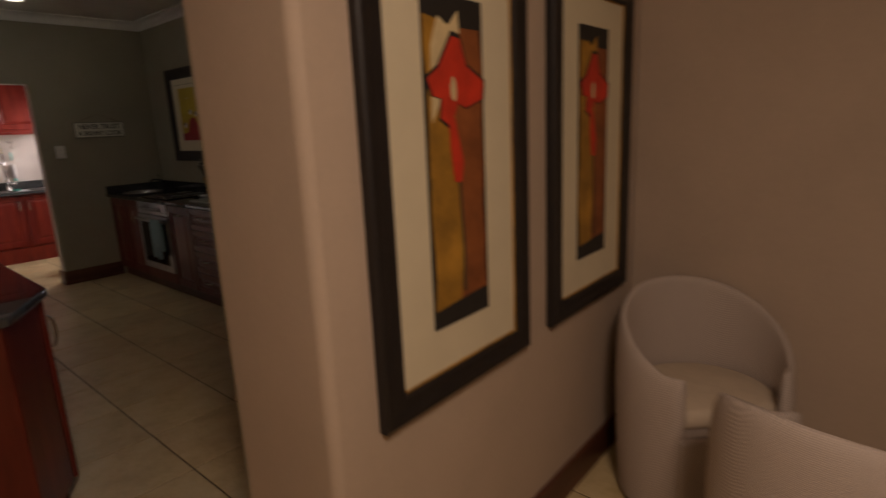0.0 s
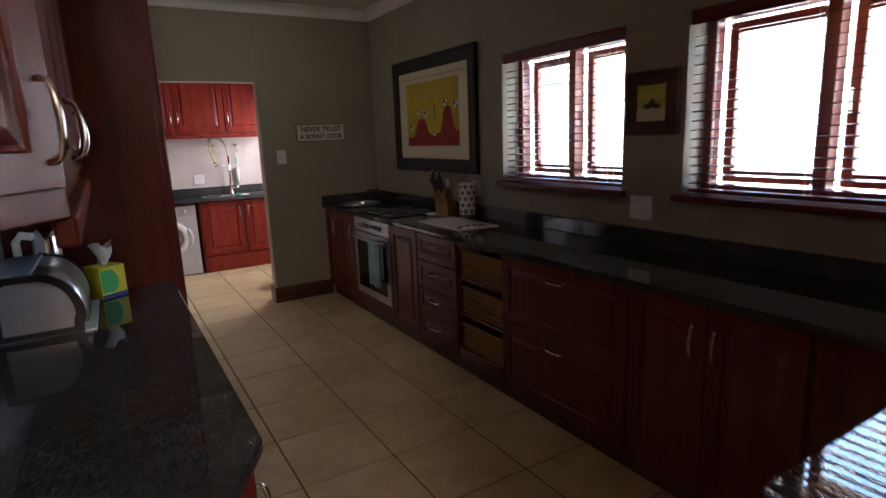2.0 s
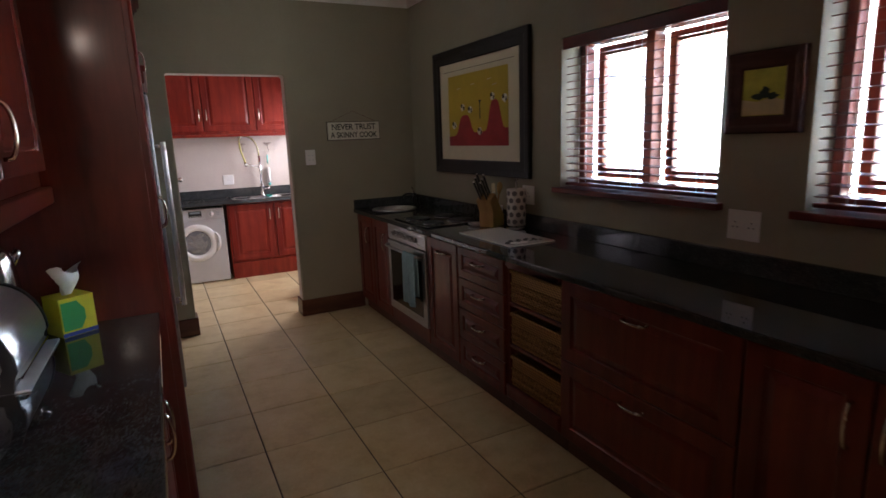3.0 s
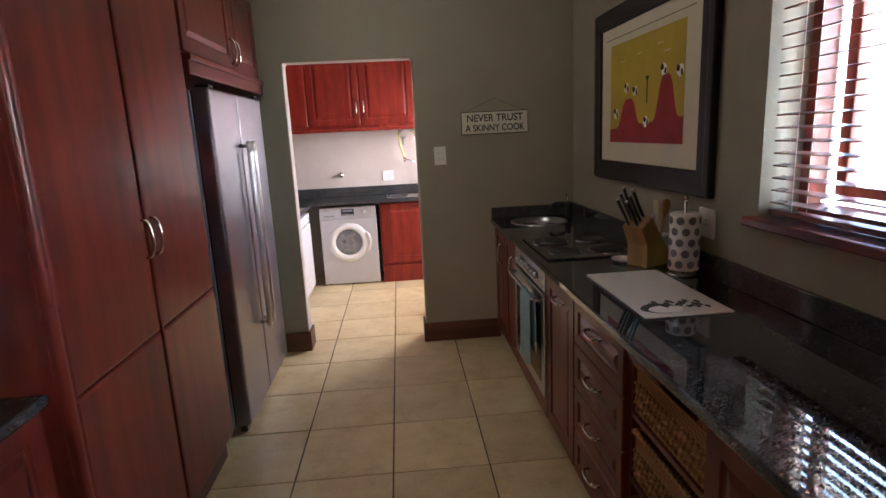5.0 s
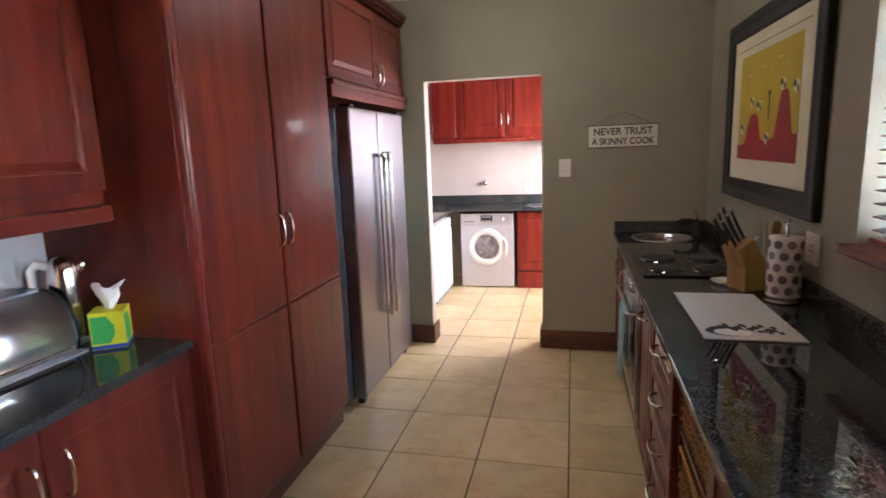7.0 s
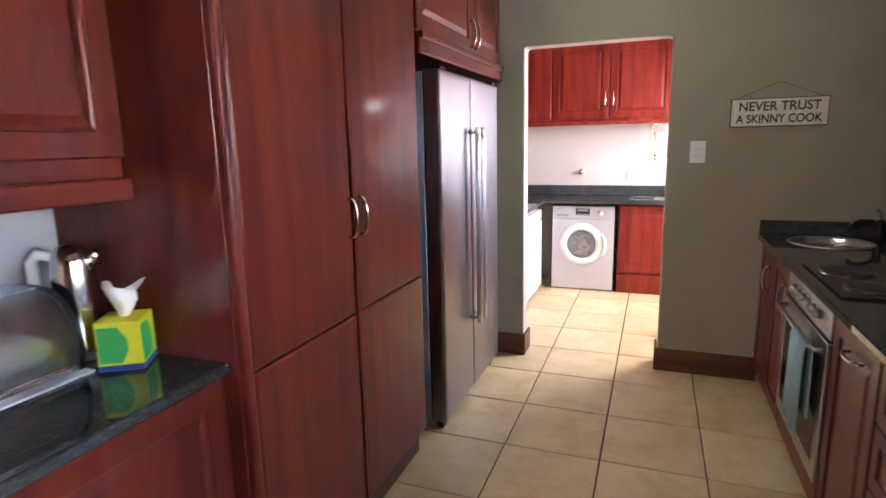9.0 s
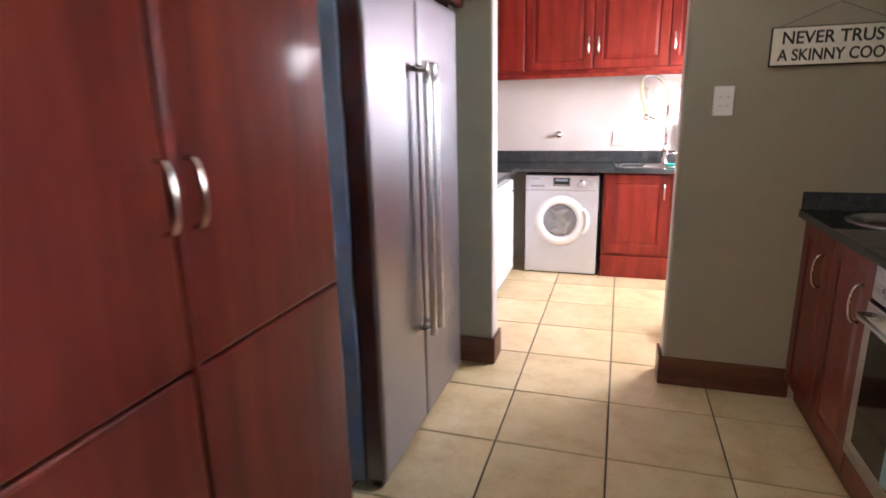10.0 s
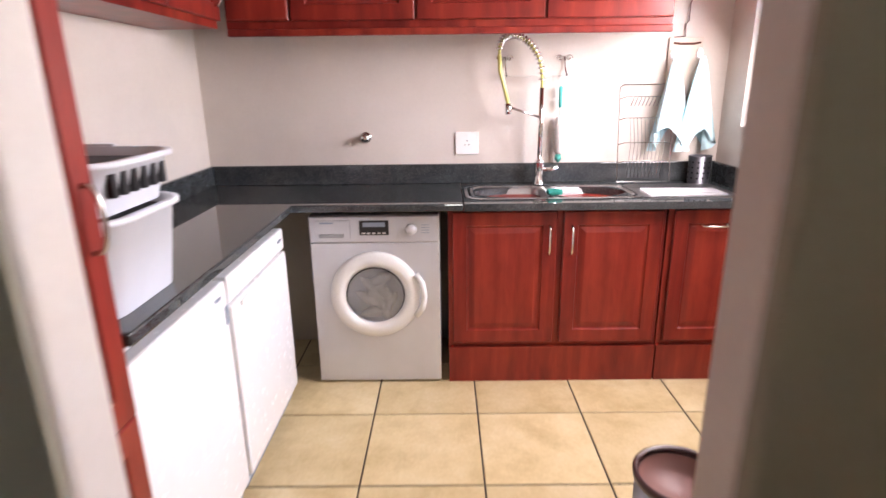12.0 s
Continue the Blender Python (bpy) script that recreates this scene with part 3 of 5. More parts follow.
part("plinth", prism([(0.0, 0.03), (0.345, 0.03), (0.49, 0.292), (0, 0.292)], 0, 0.099), DARKWOOD, endcab)
slab("counter_worktop", [(-1.398, 1.205), (-1.004, 1.214), (-0.838, 1.50), (-0.815, 1.545), (-0.815, 3.132), (-1.398, 3.132)], LTOP, "polished black granite counter with a cut corner")
structure("backsplash", box(-1.4, 1.22, LTOP + 0.001, -1.385, 3.132, 1.36), plain("pale_splashback", (0.42, 0.42, 0.43), 0.45, 0, 0.03, 3), "pale grey glazed splashback behind the counter", "splashback")

UX = -1.075
cabinet("wall_cabinet", (UX, 1.63), 90, 1.50, 0.32, 1.39, 2.45, "mahogany wall cupboards with panel doors over the counter", [(x0, x1, 1.44, 2.41, "panel", h) for x0, x1, h in ((0.004, 0.44, ("v", 0.405, 1.55)), (0.445, 0.91, ("v", 0.48, 1.55)), (0.915, 1.496, ("v", 0.955, 1.55)))], group="wall cupboards")
splay = thing("corner_wall_cabinet", (-1.395, 1.40, 0), "mahogany wall cupboard with a splayed panel door", "cabinet", "wall cupboards")
part("body", prism([(0, 0), (0.165, 0), (0.32, 0.225), (0, 0.225)], 1.39, 2.45, None, 0.002), MAHOGANY, splay)
sd = part("door", panel_bm(0.255, 0.97), MAHOGANY, splay)
sa = math.degrees(math.atan2(0.225, 0.155))
sd.matrix_basis = Matrix.Translation((0.167, -0.004, 1.44)) @ pose(0.012, -0.012, 0, 0, 0, sa)
hd = part("handle", bow_handle(), NICKEL, sd, "curved satin metal handle", True)
hd.location = (0.225, 0, 0.11)
tagged(part("pelmet", box(UX - 0.03, 1.63, 1.335, UX + 0.008, 3.128, 1.389, 0.006, None), MAHOGANY_Y, None), "mahogany light pelmet under the wall cupboards", "pelmet")

TX = -0.775
larder = cabinet("tall_cupboard", (TX, 3.137), 90, 1.178, 0.623, 0.13, 2.42, "tall mahogany larder cupboard with two flat double doors", [(0.034, 0.578, 0.135, 0.873, "flat", None), (0.034, 0.578, 0.877, 2.40, "flat", ("v", 0.556, 1.215)), (0.592, 1.165, 0.135, 0.873, "flat", None), (0.592, 1.165, 0.877, 2.40, "flat", ("v", 0.628, 1.215))], 0.13)
part("corner_post", box(0.002, -0.006, 0.13, 0.032, 0.06, 2.41, 0.012, None, 4), MAHOGANY, larder)
part("stile", box(0.579, -0.005, 0.135, 0.591, 0.02, 2.40, 0.004), MAHOGANY, larder)
cabinet("overhead_cabinet", (TX, 4.317), 90, 1.345, 0.623, 1.83, 2.42, "mahogany cupboard with two panel doors above the fridge", [(0.01, 0.77, 1.925, 2.40, "panel", ("v", 0.735, 2.02)), (0.775, 1.335, 1.925, 2.40, "panel", ("v", 0.81, 2.02))])
tagged(part("pelmet", box(TX - 0.02, 4.319, 1.825, TX + 0.016, 5.66, 1.915, 0.008, box(TX - 0.02, 4.32, 1.885, TX + 0.028, 5.66, 1.918, 0.008)), MAHOGANY_Y, None), "mahogany moulding above the fridge", "pelmet")
bm = bmesh.new()
for i, (o, z) in enumerate(((0.012, 2.42), (0.03, 2.44), (0.045, 2.465))):
    box(-1.395, 3.10, z, TX + o, 5.665, z + 0.03, 0.004, bm)
tagged(part("cornice", bm, MAHOGANY_Y, None), "mahogany cornice moulding on the tall cupboards", "cornice")


pcab = thing("corner_wall_cabinet", (-0.10, 0.367, 0), "mahogany wall cupboard with a splayed door over the peninsula", "cabinet", "wall cupboards")
part("body", prism([(0, 0), (0, 0.115), (0.155, 0.34), (1.2, 0.34), (1.2, 0)], 1.39, 2.45, None, 0.002), MAHOGANY, pcab)
pd = part("door", panel_bm(0.26, 0.97), MAHOGANY, pcab)
pd.matrix_basis = pose(0.148, 0.358, 1.44, 0, 0, 180 + sa)
ph = part("handle", bow_handle(), NICKEL, pd, "curved satin metal handle", True)
ph.location = (0.03, 0, 0.11)
part("pelmet", box(0.12, 0.30, 1.335, 1.2, 0.336, 1.389, 0.006), MAHOGANY_X, pcab)
for i in range(2):
    d_ = part("door", panel_bm(0.50, 0.97), MAHOGANY, pcab)
    d_.matrix_basis = pose(0.69 + i * 0.505, 0.362, 1.44, 0, 0, 180)


# ---- small helpers for things ----
def flat_shape(outline, y, parent, name, material, label=""):
    """A thin raised patch in the x-z plane, on the face of a picture."""
    bm = bmesh.new()
    a = [bm.verts.new((x, y, z)) for x, z in outline]
    b = [bm.verts.new((x, y - 0.0012, z)) for x, z in outline]
    n = len(outline)
    bm.faces.new(a)
    bm.faces.new(b[::-1])
    for i in range(n):
        bm.faces.new((a[i], a[(i + 1) % n], b[(i + 1) % n], b[i]))
    return part(name, bm, material, parent, label)


def blob(cx, cz, rx, rz, n=14, wob=0.12, seed=0):
    rnd = random.Random(seed)
    return [(cx + rx * math.cos(2 * math.pi * i / n) * (1 + rnd.uniform(-wob, wob)), cz + rz * math.sin(2 * math.pi * i / n) * (1 + rnd.uniform(-wob, wob))) for i in range(n)]


def frame_bm(w, h, fw, depth, lip=0.006):
    """A mitred moulding round a w by h opening's outside, front at y = 0."""
    bm = bmesh.new()
    prof = [(0, depth), (0, 0.006), (0.006, 0), (fw * 0.35, 0.001), (fw * 0.5, 0.004), (fw - 0.008, 0.003), (fw, 0.009), (fw, depth)]
    rings = [[bm.verts.new((x, y, z)) for x, z in ((i, i), (w - i, i), (w - i, h - i), (i, h - i))] for i, y in prof]
    k = len(rings)
    for j in range(k):
        a, b = rings[j], rings[(j + 1) % k]
        for i in range(4):
            bm.faces.new((a[i], a[(i + 1) % 4], b[(i + 1) % 4], b[i]))
    return bm


def lettering(text, size, parent, material, at, name="lettering"):
    cu = bpy.data.curves.new(name, "FONT")
    cu.body, cu.size, cu.align_x, cu.extrude, cu.offset = text, size, "CENTER", 0.0006, 0.0013
    tmp = bpy.data.objects.new("tmp_text", cu)
    scene.collection.objects.link(tmp)
    me = bpy.data.meshes.new_from_object(tmp.evaluated_get(bpy.context.evaluated_depsgraph_get()))
    bpy.data.objects.remove(tmp)
    me.materials.clear()
    me.materials.append(material)
    ob = new(name, me)
    ob.parent = parent
    ob.matrix_basis = at
    return ob


INK = plain("black_ink", (0.015, 0.014, 0.013), 0.7, 0, 0.1)
RED_PAINT = plain("red_paint", (0.33, 0.02, 0.025), 0.6, 0, 0.2, 6)
SCARLET = plain("scarlet_paint", (0.55, 0.035, 0.015), 0.6, 0, 0.3, 9)
OCHRE = plain("yellow_paint", (0.50, 0.36, 0.03), 0.6, 0, 0.1, 5)
GOLDBROWN = plain("gold_brown_paint", (0.36, 0.19, 0.025), 0.6, 0, 0.45, 7)
RUST = plain("rust_paint", (0.24, 0.075, 0.02), 0.6, 0, 0.4, 7)
IVORY = plain("ivory_paint", (0.62, 0.52, 0.30), 0.6, 0, 0.2, 7)
GREENP = plain("dark_green_paint", (0.03, 0.05, 0.03), 0.6, 0, 0.3)
WHITE_PAINT = plain("white_paint", (0.75, 0.73, 0.68), 0.6, 0, 0.05)


# ---- pictures ----
def cow_picture():
    """Black-framed print of yellow sky and red hills with dark and white marks."""
    w, h = 1.305, 0.93
    p = thing("framed_picture", (WX - 0.032, 5.157, 1.215), "large black-framed print of red hills under a yellow sky", "picture", rz=-90)
    part("frame", frame_bm(w, h, 0.105, 0.03), BLACK_FRAME, p)
    part("mount", box(0.1, 0.014, 0.1, w - 0.1, 0.02, h - 0.1), MATBOARD, p, "cream card mount")
    part("mount_line", box(0.165, 0.0125, h - 0.165, w - 0.165, 0.0135, h - 0.162), INK, p)
    x0, x1, z0, z1 = 0.24, w - 0.235, 0.21, h - 0.20
    can = part("print", box(x0, 0.0125, z0, x1, 0.0138, z1), OCHRE, p, "yellow painted sky")
    pts = [(x0, z0), (x1, z0), (x1, z0 + 0.13)]
    for t in range(0, 41):
        u = 1 - t / 40
        x = x0 + (x1 - x0) * u
        z = z0 + 0.07 + 0.14 * math.exp(-((u - 0.30) / 0.12) ** 4) + 0.20 * math.exp(-((u - 0.80) / 0.10) ** 4) + 0.05 * u
        pts.append((x, z))
    flat_shape(pts, 0.0124, can, "hill", RED_PAINT, "dark red painted hills")
    for i, (u, v) in enumerate(((0.1, 0.30), (0.27, 0.54), (0.40, 0.50), (0.56, 0.2), (0.77, 0.64), (0.95, 0.6))):
        cx, cz = x0 + (x1 - x0) * u, z0 + (z1 - z0) * v
        flat_shape(blob(cx, cz, 0.030, 0.026, 12, 0.2, i), 0.0122, can, "white_mark", WHITE_PAINT)
        flat_shape(blob(cx - 0.014, cz + 0.01, 0.014, 0.014, 9, 0.3, i + 20), 0.0108, can, "black_mark", INK)
        flat_shape(blob(cx + 0.018, cz - 0.006, 0.009, 0.017, 9, 0.3, i + 40), 0.0108, can, "black_mark", INK)
    flat_shape([(x0 + 0.465, z0 + 0.19), (x0 + 0.475, z0 + 0.19), (x0 + 0.475, z0 + 0.3), (x0 + 0.49, z0 + 0.32), (x0 + 0.45, z0 + 0.32), (x0 + 0.465, z0 + 0.3)], 0.0122, can, "tree_mark", GREENP)
    for u, v in ((0.45, 0.83), (0.2, 0.8), (0.72, 0.86), (0.8, 0.78)):
        cx, cz = x0 + (x1 - x0) * u, z0 + (z1 - z0) * v
        flat_shape([(cx - 0.03, cz), (cx + 0.03, cz + 0.006), (cx + 0.03, cz + 0.01), (cx - 0.02, cz + 0.008)], 0.0122, can, "cloud_mark", IVORY)
    return p


def small_picture():
    w, h = 0.305, 0.31
    p = thing("framed_picture", (WX - 0.034, 2.497, 1.468), "small brown-framed painting of a yellow scene", "picture", rz=-90)
    part("frame", frame_bm(w, h, 0.068, 0.032), DARKWOOD, p)
    can = part("print", box(0.062, 0.012, 0.062, w - 0.062, 0.018, h - 0.062), plain("lime_paint", (0.52, 0.50, 0.06), 0.6, 0, 0.2, 14), p)
    flat_shape([(0.068, 0.07), (w - 0.068, 0.07), (w - 0.068, 0.12), (0.19, 0.135), (0.13, 0.12), (0.068, 0.13)], 0.0119, can, "field_mark", IVORY)
    for i, (x, z, rx, rz) in enumerate(((0.13, 0.14, 0.022, 0.012), (0.16, 0.155, 0.02, 0.02), (0.19, 0.14, 0.024, 0.012))):
        flat_shape(blob(x, z, rx, rz, 10, 0.3, i), 0.0106 - 0.0001 * i, can, "dark_mark", GREENP)


def flower_picture(x, z, seed):
    """Tall black frame, cream mount, a scarlet lily on gold and rust brushwork."""
    w, h = 0.665, 1.20
    p = thing("flower_picture", (x, dining_face(x) - 0.031, z), "tall black-framed print of a red lily on gold", "picture", "flower prints", rz=1.79)
    part("frame", frame_bm(w, h, 0.075, 0.03), BLACK_FRAME, p)
    part("inner_edge", frame_bm(w - 0.14, h - 0.14, 0.012, 0.014), GOLDBROWN, p, "thin gilt inner edge").location = (0.07, 0.010, 0.07)
    part("mount", box(0.078, 0.0165, 0.078, w - 0.078, 0.021, h - 0.078), MATBOARD, p, "cream card mount")
    x0, x1, z0, z1 = 0.205, w - 0.215, 0.195, h - 0.175
    can = part("print", box(x0, 0.0152, z0, x1, 0.0162, z1), INK, p, "dark painted ground")
    rnd = random.Random(seed)
    W = x1 - x0
    left = [(x0 + 0.012 + rnd.uniform(-0.006, 0.006), z0 + 0.05 + i * (z1 - z0 - 0.1) / 9) for i in range(10)]
    right = [(x1 - 0.012 + rnd.uniform(-0.006, 0.006), z0 + 0.07 + i * (z1 - z0 - 0.14) / 9) for i in range(10)]
    mid = [(x0 + W * 0.52 + rnd.uniform(-0.012, 0.012), z0 + 0.06 + i * (z1 - z0 - 0.13) / 9) for i in range(10)]
    flat_shape(left + mid[::-1], 0.0151, can, "gold_brushwork", GOLDBROWN)
    flat_shape(mid + right[::-1], 0.0151, can, "rust_brushwork", RUST)
    flat_shape([(x0 + 0.03, z1 - 0.12), (x0 + 0.06, z1 - 0.05), (x0 + 0.1, z1 - 0.07), (x0 + 0.14, z1 - 0.03), (x0 + 0.15, z1 - 0.16), (x0 + 0.06, z1 - 0.25), (x0 + 0.025, z1 - 0.3)], 0.0138, can, "pale_brushwork", IVORY if seed == 1 else GOLDBROWN)
    cx, cz = x0 + W * 0.5, z1 - 0.23
    petal = [(cx - 0.085, cz + 0.03), (cx - 0.05, cz + 0.055), (cx - 0.01, cz + 0.12), (cx + 0.015, cz + 0.115), (cx + 0.035, cz + 0.06), (cx + 0.09, cz + 0.03), (cx + 0.085, cz - 0.01), (cx + 0.03, cz - 0.03), (cx + 0.005, cz - 0.02), (cx - 0.02, cz - 0.07), (cx - 0.05, cz - 0.05), (cx - 0.045, cz - 0.01), (cx - 0.07, cz - 0.005)]
    petal = [(cx + 1.3 * (u - cx), cz + 1.15 * (v - cz)) for u, v in petal]
    flat_shape([(cx + 1.09 * (u - cx), cz + 1.09 * (v - cz)) for u, v in petal], 0.0133, can, "bloom_shadow", INK)
    flat_shape(petal, 0.0125, can, "lily_bloom", SCARLET, "scarlet lily bloom")
    flat_shape([(cx - 0.035, cz - 0.04), (cx - 0.01, cz - 0.06), (cx + 0.022, cz - 0.17), (cx + 0.01, cz - 0.225), (cx - 0.018, cz - 0.22), (cx - 0.03, cz - 0.14)], 0.0123, can, "lily_tube", SCARLET)
    flat_shape(blob(cx - 0.012, cz + 0.012, 0.012, 0.03, 10, 0.1, 3), 0.0110, can, "spadix", IVORY)
    flat_shape([(cx + 0.0, cz - 0.22), (cx + 0.006, cz - 0.22), (cx + 0.016, cz - 0.40), (cx + 0.012, z0 + 0.08), (cx + 0.004, z0 + 0.08), (cx + 0.008, cz - 0.40)], 0.0121, can, "stem", GREENP)
    # pictures face -y as built
    return p


cow_picture()
small_picture()
flower_picture(-0.562, 0.757, 1)
flower_picture(0.257, 0.767, 2)


# ---- sign, switch, sockets ----
def sign():
    p = thing("wall_sign", (0.561, EY - 0.016, 1.499), "cream wooden sign with black lettering hung on a string", "sign")
    w, h = 0.472, 0.155
    part("border", box(0, 0, 0, w, 0.014, h, 0.003), INK, p, "black painted edge")
    part("board", box(0.005, -0.002, 0.005, w - 0.005, 0.0, h - 0.005, 0.0008), plain("sign_cream", (0.62, 0.60, 0.50), 0.7, 0, 0.12, 25), p, "worn cream face")
    lettering("NEVER TRUST", 0.068, p, INK, pose(w / 2, -0.0035, 0.088, 90) @ Matrix.Diagonal((0.93, 1, 1, 1)))
    lettering("A SKINNY COOK", 0.064, p, INK, pose(w / 2, -0.0035, 0.022, 90) @ Matrix.Diagonal((0.83, 1, 1, 1)))
    part("string", tube([(0.03, 0.008, h), (w / 2 - 0.004, 0.010, h + 0.085), (w / 2 + 0.004, 0.010, h + 0.085), (w - 0.03, 0.008, h)], 0.0013, 5), DARKWOOD, p)
    part("nail", rod((w / 2, 0.014, h + 0.086), (w / 2, -0.002, h + 0.086), 0.0025, 8), NICKEL, p)


def wall_plate(name, at, rz, w, h, label, category, switches=0, pins=0):
    p = thing(name, at, label, category, rz=rz)
    part("plate", box(0, -0.008, 0, w, 0, h, 0.003), WHITE_PLASTIC, p)
    if switches:
        for i in range(switches):
            r, c = divmod(i, 2)
            part("rocker", box(w * (0.25 + 0.36 * c), -0.011, h * (0.3 + 0.3 * r), w * (0.25 + 0.36 * c) + 0.016, -0.0082, h * (0.3 + 0.3 * r) + 0.008, 0.001), SILVER, p)
        part("ridge", box(0.004, -0.0095, h * 0.8, w - 0.004, -0.0082, h * 0.8 + 0.003), WHITE_PLASTIC, p)
    for k in range(pins):
        cx = w * (k + 0.5) / pins
        for dx, dz in ((0, 0.012), (-0.010, -0.008), (0.010, -0.008)):
            part("pin_hole", rod((cx + dx, -0.0105, h * 0.5 + dz), (cx + dx, -0.0075, h * 0.5 + dz), 0.003, 10), BLACK, p)
        part("toggle", box(cx - 0.006, -0.012, h * 0.82, cx + 0.006, -0.0082, h * 0.82 + 0.008, 0.001), WHITE_PLASTIC, p)
    return p


sign()
wall_plate("light_switch", (0.364, EY - 0.0005, 1.303), 0, 0.083, 0.126, "white four-way light switch plate", "switch", 4)
wall_plate("wall_socket", (WX - 0.0005, 2.468, 1.036), -90, 0.142, 0.124, "white double wall socket", "socket", 0, 2)
wall_plate("wall_socket", (-0.076, LY - 0.0005, 1.032), 0, 0.118, 0.113, "white wall socket over the laundry counter", "socket", 0, 1)
wall_plate("wall_socket", (-1.3845, 1.95, 1.08), 90, 0.12, 0.12, "white socket on the splashback", "socket", 0, 1)
wall_plate("wall_socket", (WX - 0.0005, 3.95, 1.05), -90, 0.12, 0.12, "white wall socket behind the paper roll", "socket", 0, 1)

# switched-off fitting; the bowl's emission is added fill to brighten the doorway wall
OPAL, ont, ob_ = base("opal_glass_fill_glow", 0.2)
ob_.inputs["Base Color"].default_value = (0.75, 0.75, 0.72, 1)
ob_.inputs["Emission Color"].default_value, ob_.inputs["Emission Strength"].default_value = (1.0, 0.96, 0.88, 1), 0.42
lamp = thing("ceiling_light", (0.0, 4.62, CEIL), "round opal glass ceiling light, switched off, with an added fill glow", "ceiling light")
part("base", lathe([(0.15, -0.02), (0.15, 0)], 40), NICKEL, lamp, "", True)
part("shade", lathe([(0.01, -0.10), (0.06, -0.097), (0.10, -0.082), (0.13, -0.055), (0.14, -0.02)], 40), OPAL, lamp, "opal glass bowl", True)


# ---- oven, hob, sink ----
def oven():
    o = thing("oven", (KX, 4.912, 0), "built-in steel oven with a black glass door", "oven", rz=-90)
    w = 0.672
    part("body", box(0.004, 0.03, 0.1, w, 0.5, KZ - 0.001), BLACK, o)
    part("plinth", box(0, 0.0, 0.1, w, 0.03, 0.2, 0.002), MAHOGANY, o)
    part("foot_plinth", box(0, 0.05, 0, w, 0.48, 0.099), DARKWOOD, o)
    part("control_panel", box(0.004, -0.006, 0.75, w - 0.004, 0.03, 0.862, 0.004), STEEL_X, o, "brushed steel control panel")
    for i in range(6):
        x = 0.14 + i * 0.075
        k = part("knob", rod((x, -0.006, 0.805), (x, -0.03, 0.805), 0.019, 20, None, 0.016), STEEL_X, o, "", True)
        part("pointer", box(x - 0.0015, -0.032, 0.805, x + 0.0015, -0.029, 0.82), BLACK, k)
    door = part("door", box(0.004, -0.012, 0.205, w - 0.004, 0.028, 0.742, 0.004), STEEL_X, o, "steel framed oven door")
    part("glass", box(0.06, -0.015, 0.27, w - 0.06, -0.0122, 0.67, 0.001), plain("black_oven_glass", (0.008, 0.008, 0.009), 0.06, 0, 0.05), door, "dark glass panel")
    part("handle", tube([(0.04, -0.012, 0.705), (0.04, -0.045, 0.705), (0.06, -0.05, 0.705), (w - 0.06, -0.05, 0.705), (w - 0.04, -0.045, 0.705), (w - 0.04, -0.012, 0.705)], 0.009, 10), STEEL_X, door, "steel bar handle", True)
    # towel folded over the bar
    t = thing("tea_towel", (KX, 4.912, 0), "pale blue tea towel folded over the oven handle", "towel", rz=-90)
    bm = bmesh.new()
    cols, prof = 14, [(-0.034, 0.42), (-0.034, 0.58), (-0.036, 0.69), (-0.042, 0.714), (-0.05, 0.718), (-0.058, 0.714), (-0.064, 0.69), (-0.066, 0.52), (-0.068, 0.35)]
    grid = [[bm.verts.new((0.40 + 0.20 * c / cols, y + 0.006 * math.sin(c * 0.9) * (0.3 if 2 < k < 6 else 1) * (-1 if y < -0.05 else 0.3), z + (0.006 * math.sin(c * 0.5) if k in (0, 8) else 0))) for k, (y, z) in enumerate(prof)] for c in range(cols + 1)]
    for a, b in zip(grid, grid[1:]):
        for k in range(len(prof) - 1):
            bm.faces.new((a[k], a[k + 1], b[k + 1], b[k]))
    ob = part("cloth", bm, BLUE_CLOTH, t, "", True)
    sm = ob.modifiers.new("thick", "SOLIDIFY")
    sm.thickness, sm.offset = 0.004, 0


BLUE_CLOTH = plain("pale_blue_cloth", (0.30, 0.48, 0.55), 0.9, 0, 0.1, 30, 0.4)
AQUA_CLOTH = plain("aqua_cloth", (0.52, 0.72, 0.76), 0.9, 0, 0.1, 30, 0.4)
oven()

hob = thing("hob", (0.795, 4.265, KTOP), "black hob with four solid cooking plates", "hob")
part("top", box(0, 0, 0.0005, 0.47, 0.56, 0.009, 0.003), plain("black_enamel", (0.012, 0.012, 0.013), 0.12, 0, 0.1), hob)
for x, y, r in ((0.12, 0.14, 0.075), (0.12, 0.40, 0.09), (0.34, 0.14, 0.09), (0.34, 0.40, 0.075)):
    pl = part("cooking_plate", lathe([(r, 0.009), (r, 0.017), (r - 0.008, 0.019), (0.02, 0.018), (0.001, 0.017)], 36, None, Matrix.Translation((x, y, 0))), plain("cast_iron", (0.03, 0.03, 0.031), 0.5, 0.3, 0.1), hob, "", True)
    part("trim_ring", lathe([(r + 0.007, 0.009), (r + 0.007, 0.0125), (r + 0.001, 0.0125), (r + 0.001, 0.009)], 36, None, Matrix.Translation((x, y, 0))), CHROME, pl, "chrome trim ring")

